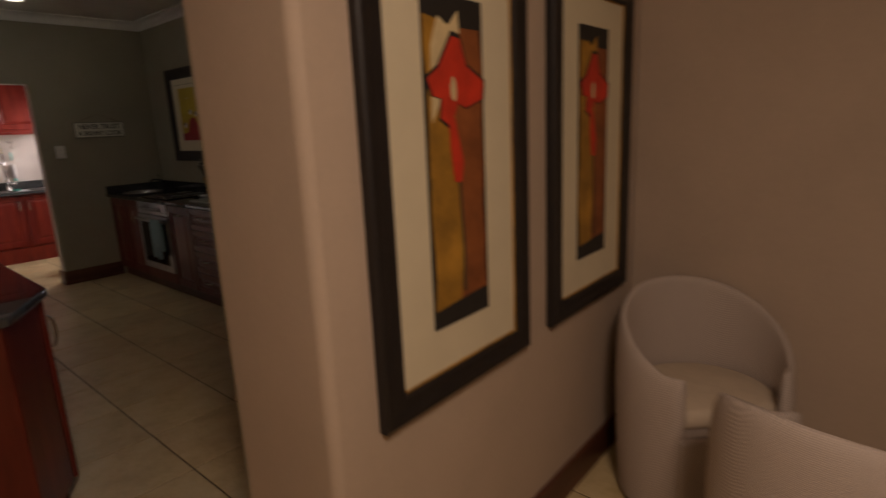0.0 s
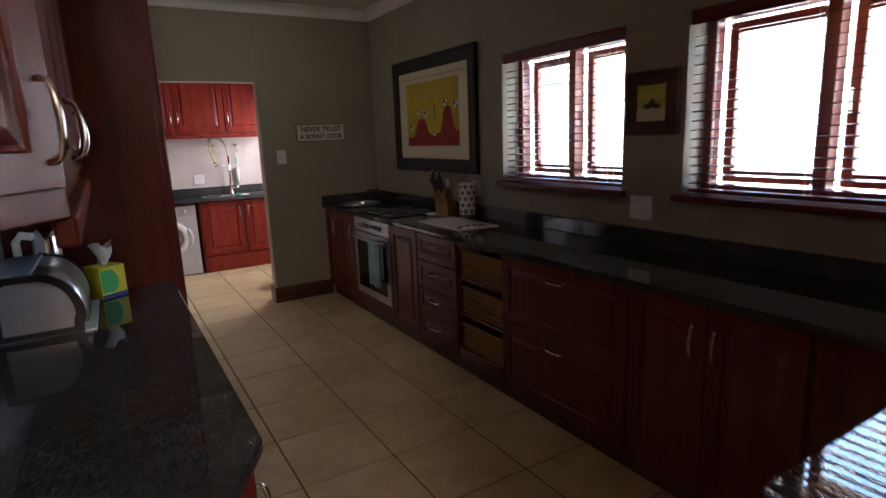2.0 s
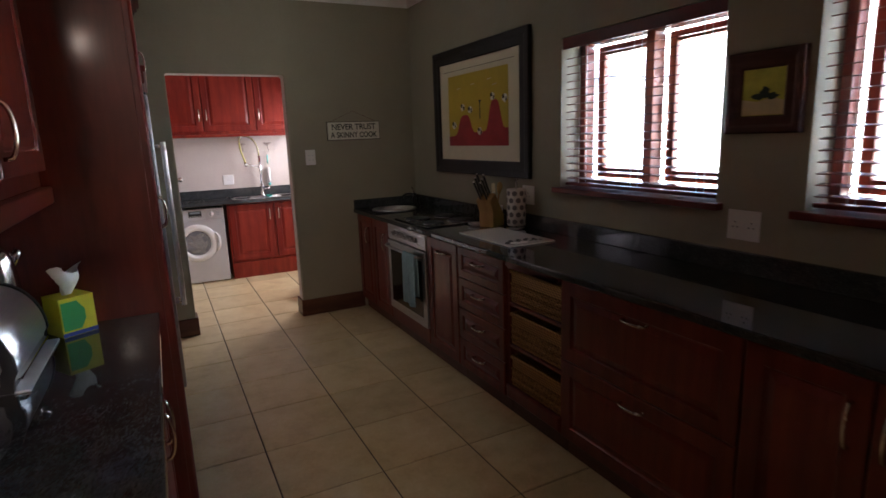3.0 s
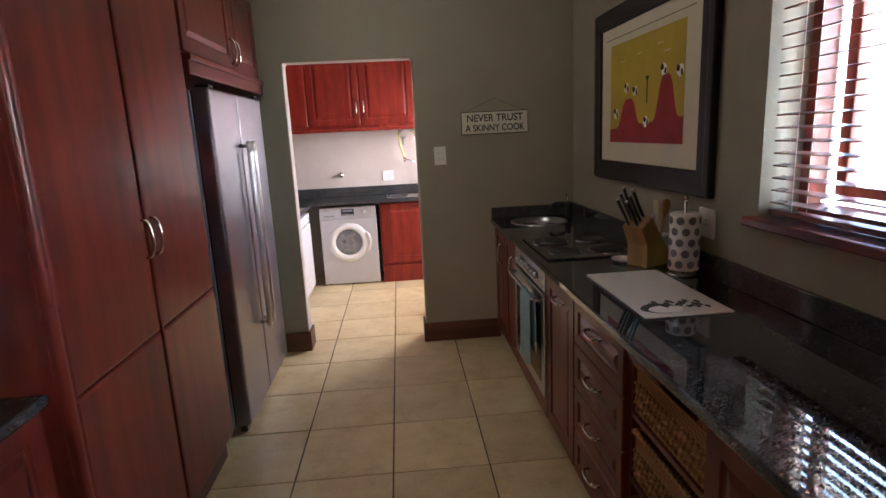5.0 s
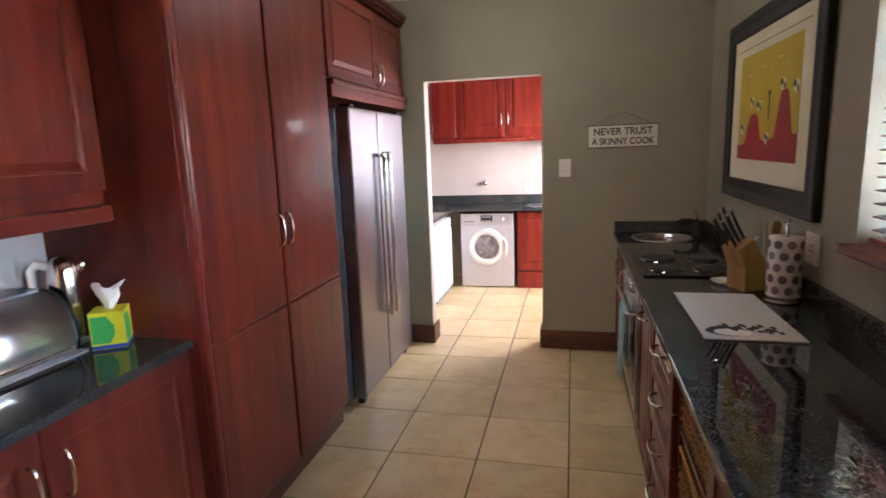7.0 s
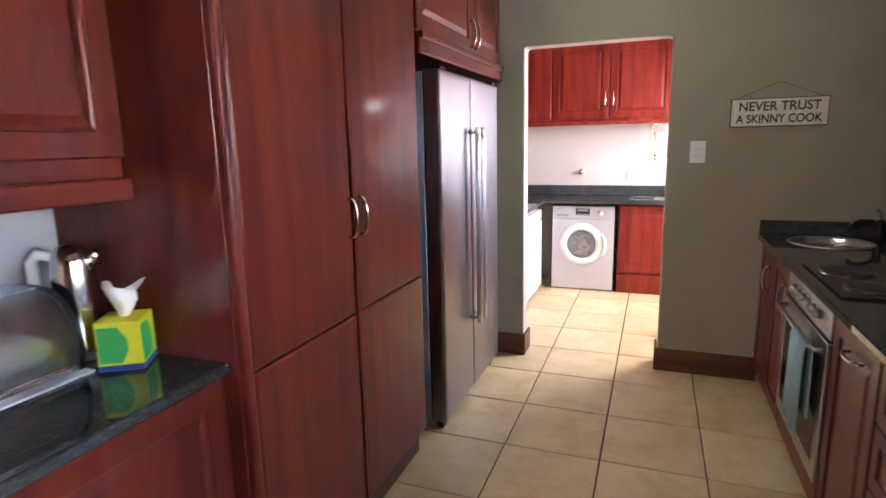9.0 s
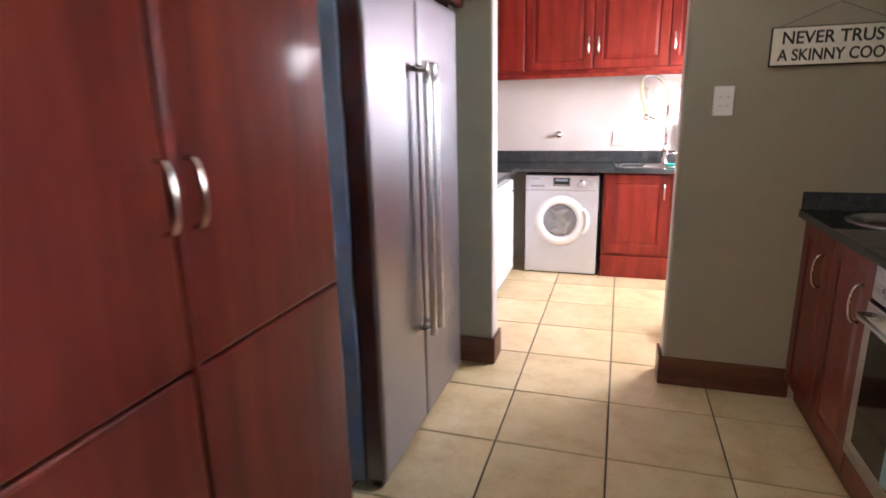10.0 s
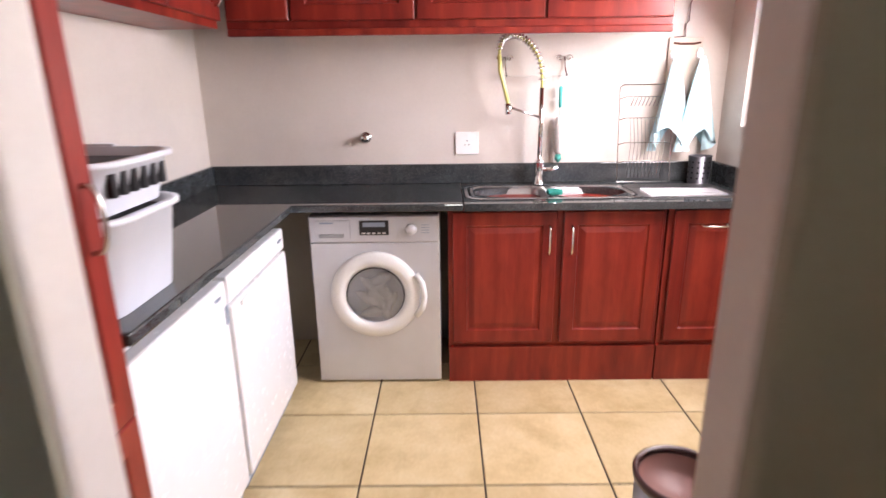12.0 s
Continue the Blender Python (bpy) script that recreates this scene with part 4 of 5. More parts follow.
sink = thing("round_sink", (1.04, 5.42, KTOP), "round stainless steel sink bowl", "sink")
part("bowl", lathe([(0.192, 0.0), (0.192, 0.004), (0.178, 0.006), (0.166, 0.0), (0.16, -0.06), (0.153, -0.13), (0.12, -0.15), (0.03, -0.155), (0.03, -0.157), (0.125, -0.153), (0.158, -0.13), (0.169, -0.002)], 48, None, None, False), STEEL_X, sink, "", True)
part("drain", lathe([(0.03, -0.1545), (0.028, -0.152), (0.005, -0.153)], 24), CHROME, sink)
tap = thing("kitchen_tap", (1.27, 5.50, KTOP), "dark low kitchen tap beside the round sink", "tap")
part("base", lathe([(0.024, 0), (0.022, 0.03), (0.018, 0.09), (0.02, 0.10), (0.012, 0.115)], 20), BLACK, tap, "", True)
part("spout", tube([(0, 0, 0.085), (-0.04, -0.02, 0.11), (-0.10, -0.05, 0.115), (-0.14, -0.07, 0.10), (-0.145, -0.072, 0.085)], 0.010, 10), BLACK, tap, "", True)
part("lever", tube([(0, 0, 0.112), (0.0, 0.02, 0.14), (0, 0.05, 0.16)], 0.007, 8), NICKEL, tap, "", True)

# ---- things on the worktop ----
board = thing("chopping_board", (0.878, 3.395, KTOP + 0.001), "white glass chopping board with a black fruit drawing", "board")
part("glass_slab", box(0, 0, 0.0, 0.303, 0.568, 0.007, 0.002), plain("white_glass", (0.72, 0.72, 0.69), 0.15, 0, 0.02), board)
part("drawing", prism(blob(0.085, 0.075, 0.065, 0.05, 20, 0.05, 5), 0.0072, 0.0076), INK, board, "black printed hat shape")
part("drawing", prism(blob(0.10, 0.062, 0.058, 0.036, 18, 0.04, 6), 0.0077, 0.0080), PAPER, board, "white printed face shape")
for i in range(10):
    part("drawing", prism(blob(0.075 + i * 0.018, 0.115 + 0.022 * math.sin(i * 2.1), 0.012, 0.018, 9, 0.4, i), 0.0081 + i * 0.00005, 0.0084 + i * 0.00005), INK, board)
for i in range(5):
    part("drawing", prism(blob(0.19 + i * 0.014, 0.075 + 0.012 * math.sin(i * 2.7), 0.009, 0.014, 8, 0.4, i + 30), 0.0081 + i * 0.00005, 0.0084 + i * 0.00005), INK, board)

BLOCKWOOD = timber("light_block_wood", (0.36, 0.20, 0.07), (0.48, 0.29, 0.11), (0.56, 0.36, 0.15), 0.45, 0.05)
block = thing("knife_block", (1.185, 4.085, KTOP), "light wooden knife block full of black-handled knives", "knife block", rz=25)
part("block", turn(prism([(-0.05, 0), (0.085, 0), (0.085, 0.07), (-0.02, 0.225), (-0.085, 0.18), (-0.05, 0.10)], -0.055, 0.055, None, 0.004), Matrix.Rotation(radians(90), 4, "X")), BLOCKWOOD, block)
for i in range(6):
    r, c = divmod(i, 2)
    x, z = -0.075 + r * 0.018, 0.19 + r * 0.016
    y = -0.025 + c * 0.05
    kn = part("knife_handle", tube([(x, y, z), (x - 0.035, y, z + 0.055), (x - 0.07, y, z + 0.105 + 0.004 * i)], 0.010, 8, None, 0.7), BLACK, block, "black handle with steel end", True)
    part("cap", tube([(x - 0.07, y, z + 0.105 + 0.004 * i), (x - 0.075, y, z + 0.113 + 0.004 * i)], 0.0105, 8, None, 0.7), CHROME, kn)
    part("bolster", tube([(x + 0.002, y, z - 0.002), (x - 0.006, y, z + 0.009)], 0.0105, 8, None, 0.7), CHROME, kn)

pot = thing("utensil_pot", (1.282, 4.17, KTOP), "pot holding wooden spoons and pale plastic servers", "utensils")
part("pot", lathe([(0.045, 0), (0.05, 0.12), (0.047, 0.12), (0.043, 0.01)], 24, None, None, False), WHITE_PLASTIC, pot, "", True)
part("wooden_spoon", turn(lathe([(0.005, 0.02), (0.006, 0.2), (0.018, 0.225), (0.024, 0.25), (0.018, 0.275), (0.003, 0.285)], 12), Matrix.Diagonal((1, 0.5, 1, 1)) @ Matrix.Rotation(radians(8), 4, "Y")), BLOCKWOOD, pot, "wooden spoon", True)
fk = box(-0.003, -0.012, 0.02, 0.003, 0.012, 0.2, 0.001)
for k in (-0.02, -0.005, 0.010):
    box(-0.003, k, 0.2, 0.003, k + 0.008, 0.275, 0.001, fk)
box(-0.003, -0.02, 0.19, 0.003, 0.018, 0.215, 0.001, fk)
part("server", turn(fk, Matrix.Rotation(radians(-6), 4, "X")), plain("pale_wood", (0.62, 0.52, 0.32), 0.6), pot, "pale wooden fork")
part("ladle", tube([(0.0, 0.02, 0.02), (-0.03, -0.03, 0.13), (-0.05, -0.06, 0.19), (-0.06, -0.075, 0.215)], 0.017, 10, None, 0.5), plain("pale_grey_plastic", (0.55, 0.58, 0.56), 0.4), pot, "pale grey plastic spoon", True)

roll = thing("kitchen_roll", (1.268, 3.90, KTOP), "white kitchen roll with grey dots on a chrome stand", "paper roll")
part("stand_base", lathe([(0.066, 0), (0.066, 0.006), (0.055, 0.010), (0.01, 0.012)], 36), CHROME, roll, "", True)
part("rod", rod((0, 0, 0.01), (0, 0, 0.305), 0.006, 12), CHROME, roll, "", True)
part("knob", lathe([(0.004, 0.30), (0.010, 0.308), (0.010, 0.318), (0.003, 0.325)], 16), CHROME, roll, "", True)
paper = part("paper", lathe([(0.018, 0.022), (0.058, 0.022), (0.06, 0.026), (0.06, 0.252), (0.058, 0.256), (0.018, 0.256), (0.018, 0.022)], 48, None, None, False), PAPER, roll, "white paper", True)
DOT = plain("grey_dots", (0.20, 0.20, 0.21), 0.85, 0, 0.15, 40)
for r in range(5):
    for c in range(8):
        a0, z = 2 * math.pi * (c + 0.5 * (r % 2)) / 8, 0.05 + r * 0.045
        bm = bmesh.new()
        ctr = bm.verts.new((0.0606 * math.cos(a0), 0.0606 * math.sin(a0), z))
        ring = [bm.verts.new((0.0606 * math.cos(a0 + 0.27 * math.cos(k * math.pi / 6)), 0.0606 * math.sin(a0 + 0.27 * math.cos(k * math.pi / 6)), z + 0.0165 * math.sin(k * math.pi / 6))) for k in range(12)]
        for k in range(12):
            bm.faces.new((ctr, ring[k], ring[(k + 1) % 12]))
        part("dot", bm, DOT, paper)

rest = thing("spoon_rest", (1.12, 4.165, KTOP), "small white ceramic spoon rest", "spoon rest")
part("dish", lathe([(0.025, 0), (0.045, 0.008), (0.055, 0.018), (0.050, 0.018), (0.02, 0.006)], 24, None, None), WHITE, rest, "", True)

# ---- wicker baskets in the open unit ----
WICKER = weave_mat("wicker", (0.17, 0.08, 0.025), (0.42, 0.25, 0.085), 160)


def basket(z):
    b = thing("wicker_basket", (KX + 0.03, 3.282, z), "golden woven wicker basket on a shelf", "basket", "wicker baskets", rz=-90)
    w, d, h = 0.408, 0.40, 0.165
    bm = box(0, 0, 0.002, w, d, 0.012)
    for a in ((0, 0, w, 0.012), (0, d - 0.012, w, d), (0, 0.012, 0.012, d - 0.012), (w - 0.012, 0.012, w, d - 0.012)):
        box(a[0], a[1], 0.012, a[2], a[3], h, 0.003, bm)
    part("weave", bm, WICKER, b)
    for i in range(6):
        zz = 0.02 + i * 0.0165
        part("strand", tube([(x, -0.002 - 0.0035 * (1 if (k + i) % 2 else -1), zz) for k, x in enumerate([0.004 + 0.02 * j for j in range(21)])], 0.0065, 5, None, 1.0), WICKER, b)
    part("rim", tube([(0, -0.003, h), (w, -0.003, h), (w, d, h), (0, d, h), (0, -0.003, h)], 0.010, 6), WICKER, b, "rolled rim")
    return b


for z in (0.171, 0.411, 0.641):
    basket(z)

# ---- fridge ----
SATIN = plain("satin_bar_steel", (0.80, 0.79, 0.78), 0.3, 1.0, 0.03)
def fridge():
    y0, y1, z1 = 4.515, 5.515, 1.787
    f = thing("fridge", (-0.755, y0, 0), "tall stainless steel side-by-side fridge with bar handles", "fridge", rz=90)
    w = y1 - y0
    part("body", box(0.0, 0.085, 0.03, w, 0.64, z1 - 0.01, 0.004), FRIDGE_SIDE, f, "grey painted side")
    split = 0.463
    for a, b, hx in ((0.0, split - 0.003, split - 0.045), (split + 0.003, w, split + 0.045)):
        bm = loft_rect(bmesh.new(), b - a, z1 - 0.05, [(0, 0.075), (0, 0.012), (0.003, 0.004), (0.012, 0.0), (0.03, -0.001)], a, 0.05)
        d = part("door", bm, STEEL, f, "brushed steel door")
        part("handle", tube([(hx, -0.052, 0.46), (hx, -0.052, 0.54), (hx, -0.052, 1.0), (hx, -0.052, 1.45), (hx, -0.052, 1.53)], 0.0155, 14), SATIN, d, "polished steel bar handle", True)
        for z in (0.485, 1.505):
            part("bracket", rod((hx, 0.0, z), (hx, -0.052, z), 0.011, 12), CHROME, d, "", True)
    part("seal", box(0.006, 0.076, 0.05, w - 0.006, 0.0845, z1 - 0.012), BLACK, f)
    for x in (0.03, w - 0.10):
        part("hinge_cover", box(x, 0.005, z1, x + 0.07, 0.07, z1 + 0.016, 0.004), BLACK, f)
        part("foot", box(x, 0.03, 0.0, x + 0.05, 0.07, 0.029, 0.003), BLACK, f)
    for z, h in ((1.53, 0.17), (1.43, 0.07)):
        part("sticker", box(-0.0012, 0.30, z, -0.0002, 0.36, z + h), PAPER, f, "white paper label")


fridge()

# ---- things on the other counter ----
bin_ = thing("bread_bin", (-1.12, 2.53, LTOP), "brushed steel roll-top bread bin", "bread bin", rz=0)
L = 0.36
prof = [(0.13, 0.0), (0.135, 0.03)] + [(0.0 + 0.145 * math.cos(radians(a)), 0.045 + 0.135 * math.sin(radians(a))) for a in range(0, 91, 9)] + [(-0.10, 0.18), (-0.135, 0.17), (-0.14, 0.0)]


def bin_shell(p, y0, y1, grow=1.0):
    bm = bmesh.new()
    a, b = [[bm.verts.new((x * grow, y, max(z, 0.0) * grow)) for x, z in p] for y in (y0, y1)]
    n = len(p)
    for i in range(n):
        bm.faces.new((a[i], a[(i + 1) % n], b[(i + 1) % n], b[i]))
    bm.faces.new(a[::-1])
    bm.faces.new(b)
    return bm


part("cover", bin_shell(prof, 0.012, L - 0.012), steel("bin_steel", (0.78, 0.78, 0.78), 0.33, "y"), bin_, "rolled steel cover", True)
for y in (0.0, L - 0.012):
    e = part("end_panel", bin_shell(prof, y, y + 0.012, 1.035), BLACK if y else plain("dark_end", (0.05, 0.05, 0.055), 0.3, 0.3), bin_, "moulded end panel")
inset = part("end_inset", bin_shell(prof, -0.004, -0.0005, 0.8), plain("pale_end", (0.52, 0.52, 0.54), 0.38, 0.6), bin_, "pale steel end plate")
inset.location = (0.0, 0.0, 0.022)
part("handle_strip", box(0.125, 0.03, 0.020, 0.152, L - 0.03, 0.028, 0.003), CHROME, bin_, "steel lip")
part("rear_top", box(-0.13, 0.012, 0.180, -0.005, L - 0.012, 0.188, 0.003), FRIDGE_SIDE, bin_)
part("base_board", box(-0.13, 0.0, 0.0, 0.175, L, 0.006, 0.002), SILVER, bin_)
bin_.matrix_basis = pose(-1.252, 2.565, LTOP, 0, 0, -1) @ Matrix.Diagonal((0.85, 1.16, 1.12, 1))

jug = thing("electric_kettle", (-1.238, 3.058, LTOP), "white and chrome jug kettle behind the bread bin", "kettle", rz=25)
jug.scale = (0.95, 0.95, 1.14)
part("body", lathe([(0.062, 0.0), (0.064, 0.02), (0.060, 0.14), (0.052, 0.22), (0.047, 0.245), (0.03, 0.262), (0.005, 0.268)], 32), CHROME, jug, "", True)
part("base", lathe([(0.068, 0), (0.068, 0.018), (0.06, 0.022)], 32), WHITE_PLASTIC, jug, "", True)
part("handle", tube([(-0.045, 0, 0.235), (-0.085, 0, 0.245), (-0.105, 0, 0.225), (-0.105, 0, 0.12), (-0.09, 0, 0.08), (-0.06, 0, 0.07)], 0.012, 10, None, 1.3), WHITE_PLASTIC, jug, "white plastic handle", True)
part("spout", tube([(0.04, 0, 0.20), (0.062, 0, 0.235), (0.07, 0, 0.245)], 0.014, 10), CHROME, jug, "", True)

tis = thing("tissue_box", (-1.068, 3.052, LTOP), "yellow and green tissue box with a white tissue", "tissue box", rz=32)
tis.scale = (0.95, 0.95, 1.0)
part("carton", box(-0.055, -0.055, 0.0, 0.055, 0.055, 0.125, 0.001), plain("yellow_card", (0.72, 0.66, 0.02), 0.5, 0, 0.05), tis, "yellow carton")
for k, (rot) in enumerate((0, 90)):
    m = Matrix.Rotation(radians(rot), 4, "Z")
    part("green_patch", turn(upright([(x, z) for x, z in [(-0.05, 0.02), (0.005, 0.02), (0.022, 0.05), (0.022, 0.08), (0.0, 0.112), (-0.05, 0.112)]], 0.0552, 0.0560), m @ Matrix(((1, 0, 0, 0), (0, 0, 1, 0), (0, 1, 0, 0), (0, 0, 0, 1)))), plain("green_card", (0.06, 0.42, 0.10), 0.5, 0, 0.05), tis, "green printed patch")
    part("blue_band", turn(box(-0.055, -0.0558, 0.001, 0.055, -0.0551, 0.014), m), plain("blue_card", (0.03, 0.06, 0.32), 0.5, 0, 0.05), tis, "blue printed band")
bm = bmesh.new()
rows = []
for i in range(7):
    u = i / 6
    rows.append([bm.verts.new(((0.012 + 0.034 * u) * math.cos(a) * (1 + 0.35 * math.sin(3 * a + i)) + 0.012 * u, (0.008 + 0.016 * u) * math.sin(a) * (1 + 0.4 * math.cos(2 * a + i)), 0.122 + 0.085 * u + 0.014 * u * math.sin(2 * a + 1))) for a in [2 * math.pi * k / 18 for k in range(18)]])
for a, b in zip(rows, rows[1:]):
    for k in range(18):
        bm.faces.new((a[k], a[(k + 1) % 18], b[(k + 1) % 18], b[k]))
part("tissue", bm, PAPER, tis, "crumpled white tissue", True)

# ---- on the peninsula ----
kt = thing("kettle", (0.10, 0.52, KTOP + 0.001), "steel kettle with a pale green base", "kettle")
part("base", lathe([(0.095, 0), (0.10, 0.012), (0.075, 0.10), (0.06, 0.13)], 32), plain("pale_green", (0.35, 0.48, 0.36), 0.35), kt, "pale green base", True)
part("lid", lathe([(0.06, 0.13), (0.05, 0.15), (0.015, 0.16), (0.015, 0.18), (0.004, 0.185)], 24), BLACK, kt, "", True)
can_ = thing("canister", (0.33, 0.58, KTOP + 0.001), "tall brushed steel storage canister", "canister")
part("tin", lathe([(0.058, 0), (0.06, 0.005), (0.06, 0.215), (0.062, 0.218), (0.062, 0.235), (0.055, 0.24)], 32), STEEL, can_, "", True)

# ---- laundry ----
QY, QTOP = 7.47, 0.885      # cabinet fronts and worktop height
QZ = QTOP - 0.034
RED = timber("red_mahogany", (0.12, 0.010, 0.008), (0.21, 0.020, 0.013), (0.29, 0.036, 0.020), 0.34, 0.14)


def laundry_unit(x0, x1, fronts, label):
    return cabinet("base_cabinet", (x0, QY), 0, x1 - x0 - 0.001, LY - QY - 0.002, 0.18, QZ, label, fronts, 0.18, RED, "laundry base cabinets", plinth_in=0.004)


laundry_unit(-0.12, 0.855, [(0.02, 0.485, 0.205, 0.835, "panel", ("v", 0.45, 0.705)), (0.515, 0.955, 0.205, 0.835, "panel", ("v", 0.55, 0.705))], "red mahogany sink cabinet with two panel doors")
laundry_unit(0.86, LEX - 0.002, [(0.025, 0.375, 0.205, 0.835, "panel", ("h", 0.20, 0.765))], "red mahogany laundry cabinet with one panel door")

# worktop: an L of black granite with an oval opening for the sink
slab_with_hole("laundry_worktop", -0.05, QY - 0.06, LEX - 0.001, LY - 0.001, QTOP, 0.36, 7.66, 0.355, "black granite laundry worktop with a sink cut-out", 0.032, 0.15)
slab("laundry_worktop", [(-1.339, 6.142), (-0.79, 6.142), (-0.79, QY - 0.06), (-0.052, QY - 0.06), (-0.052, LY - 0.001), (-1.339, LY - 0.001)], QTOP, "black granite laundry worktop turning the corner")
tagged(part("upstand", box(-1.316, LY - 0.022, QTOP, LEX - 0.001, LY - 0.0005, QTOP + 0.10, 0.004), GRANITE, None), "black granite upstand behind the laundry sink", "upstand")
tagged(part("upstand", box(-1.3395, 6.145, QTOP, -1.318, LY - 0.0005, QTOP + 0.10, 0.004), GRANITE, None), "black granite upstand along the side wall", "upstand")
tagged(part("upstand", box(LEX - 0.022, 7.42, QTOP, LEX - 0.001, LY - 0.023, QTOP + 0.10, 0.004), GRANITE, None), "black granite upstand beside the laundry window", "upstand")

# double bowl steel sink
def rounded(cx, cy, hx, hy, r, n=6):
    pts = []
    for sx, sy, a in ((1, 1, 0), (-1, 1, 90), (-1, -1, 180), (1, -1, 270)):
        pts += arc(cx + sx * (hx - r), cy + sy * (hy - r), r, a, a + 90, n)
    return pts


def bowl_bm(cx, cy, hx, hy, depth):
    bm = bmesh.new()
    rings = []
    for dx, z in ((0.012, 0.005), (0.0, 0.003), (-0.006, -0.01), (-0.018, -depth + 0.02), (-0.04, -depth)):
        rings.append([bm.verts.new((x, y, z)) for x, y in rounded(cx, cy, hx + dx, hy + dx, 0.06 + dx)])
    n = len(rings[0])
    for a, b in zip(rings, rings[1:]):
        for i in range(n):
            bm.faces.new((a[i], a[(i + 1) % n], b[(i + 1) % n], b[i]))
    bm.faces.new(rings[-1])
    return bm


ls = thing("double_sink", (0.36, 7.66, QTOP), "stainless steel double-bowl sink with a ribbed drainer", "sink")
part("bowl", bowl_bm(-0.19, 0, 0.17, 0.135, 0.15), STEEL_X, ls, "", True)
part("bowl", bowl_bm(0.19, 0, 0.17, 0.135, 0.15), STEEL_X, ls, "", True)
part("bridge", box(-0.012, -0.13, 0.001, 0.012, 0.13, 0.005, 0.001), STEEL_X, ls)
dr = part("drainer", prism(rounded(0.60, 0, 0.22, 0.165, 0.05), 0.001, 0.005), STEEL_X, ls, "ribbed draining board")
for i in range(6):
    part("rib", box(0.43, -0.12 + i * 0.028, 0.005, 0.78, -0.112 + i * 0.028, 0.009, 0.0015), STEEL_X, dr)
bm = bmesh.new()
ra = [bm.verts.new((x, y, 0.004)) for x, y in rounded(0.0, 0, 0.40, 0.175, 0.08)]
rb = [bm.verts.new((x, y, 0.006)) for x, y in rounded(0.0, 0, 0.385, 0.160, 0.075)]
for i in range(len(ra)):
    j = (i + 1) % len(ra)
    bm.faces.new((ra[i], ra[j], rb[j], rb[i]))
part("rim", bm, STEEL_X, ls)
sp = thing("sponge", (0.33, 7.55, QTOP + 0.006), "green dish sponge on the sink edge", "sponge")
part("pad", box(0, 0, 0, 0.07, 0.045, 0.024, 0.008), plain("green_sponge", (0.02, 0.22, 0.17), 0.9, 0, 0.2, 60, 0.6), sp)

ft = thing("spring_tap", (0.34, 7.86, QTOP), "tall chrome spring-neck kitchen tap with a yellow hose", "tap")
part("base", lathe([(0.03, 0), (0.028, 0.012), (0.024, 0.02), (0.024, 0.11), (0.026, 0.115), (0.018, 0.13)], 24), CHROME, ft, "", True)
part("lever", tube([(0.0, -0.005, 0.075), (0.05, -0.012, 0.078), (0.09, -0.02, 0.09)], 0.011, 10), CHROME, ft, "", True)
part("column", rod((0, 0, 0.12), (0, 0, 0.47), 0.012, 16), CHROME, ft, "", True)
neck = [Vector((-0.105 * (1 - math.cos(math.pi * i / 24)), -0.03 * i / 24, 0.47 + 0.15 * max(0.0, math.sin(math.pi * i / 24)) ** 0.75 + 0.15 * i / 24)) for i in range(25)]
hose = part("hose", tube(neck, 0.007, 8), plain("yellow_hose", (0.50, 0.46, 0.12), 0.4), ft, "yellow inner hose", True)
for i in range(1, 24, 1):
    d = (neck[i + 1] - neck[i - 1]).normalized() if i < 24 else Vector((0, 0, -1))
    m = Matrix.Translation(neck[i]) @ d.to_track_quat("Z", "Y").to_matrix().to_4x4()
    part("coil", turn(lathe([(0.016, -0.004), (0.019, 0), (0.016, 0.004), (0.013, 0)], 14), m), CHROME, ft, "", True)
end = neck[-1]
part("spray_hose", tube([end, end + Vector((0.004, -0.004, -0.07)), end + Vector((0.03, 0, -0.16)), end + Vector((0.045, 0.0, -0.22))], 0.010, 10), plain("lime_hose", (0.55, 0.52, 0.16), 0.4), ft, "pale yellow hose", True)
part("spray_head", rod(end + Vector((0.045, 0, -0.22)), end + Vector((0.05, 0, -0.27)), 0.016, 16), CHROME, ft, "", True)
part("bracket", tube([end + Vector((0.045, 0, -0.235)), (0.0, 0, 0.33)], 0.006, 8), CHROME, ft, "", True)

# plate rack of wire leaning on the wall
rack = thing("dish_rack", (0.735, 7.87, QTOP + 0.009), "chrome wire dish rack leaning on the wall", "dish rack", rx=-7)
rack.scale = (0.88, 1.0, 0.92)
part("outer_wire", tube([(0, 0, 0), (0, 0, 0.50), (0.02, 0, 0.515), (0.28, 0, 0.515), (0.30, 0, 0.50), (0.30, 0, 0), (0, 0, 0)], 0.0035, 6), CHROME, rack)
for z in (0.10, 0.20, 0.33, 0.44):
    part("cross_wire", tube([(0, 0, z), (0.03, -0.02, z + 0.01), (0.27, -0.02, z + 0.01), (0.30, 0, z)], 0.0025, 5), CHROME, rack)
for i in range(10):
    x = 0.055 + i * 0.021
    part("plate_wire", tube([(x, 0, 0.02), (x, -0.022, 0.11), (x + 0.01, -0.022, 0.20), (x, -0.02, 0.34)], 0.0018, 5), CHROME, rack)
    part("stub_wire", tube([(x, -0.02, 0.40), (x + 0.016, -0.03, 0.445)], 0.0018, 5), CHROME, rack)

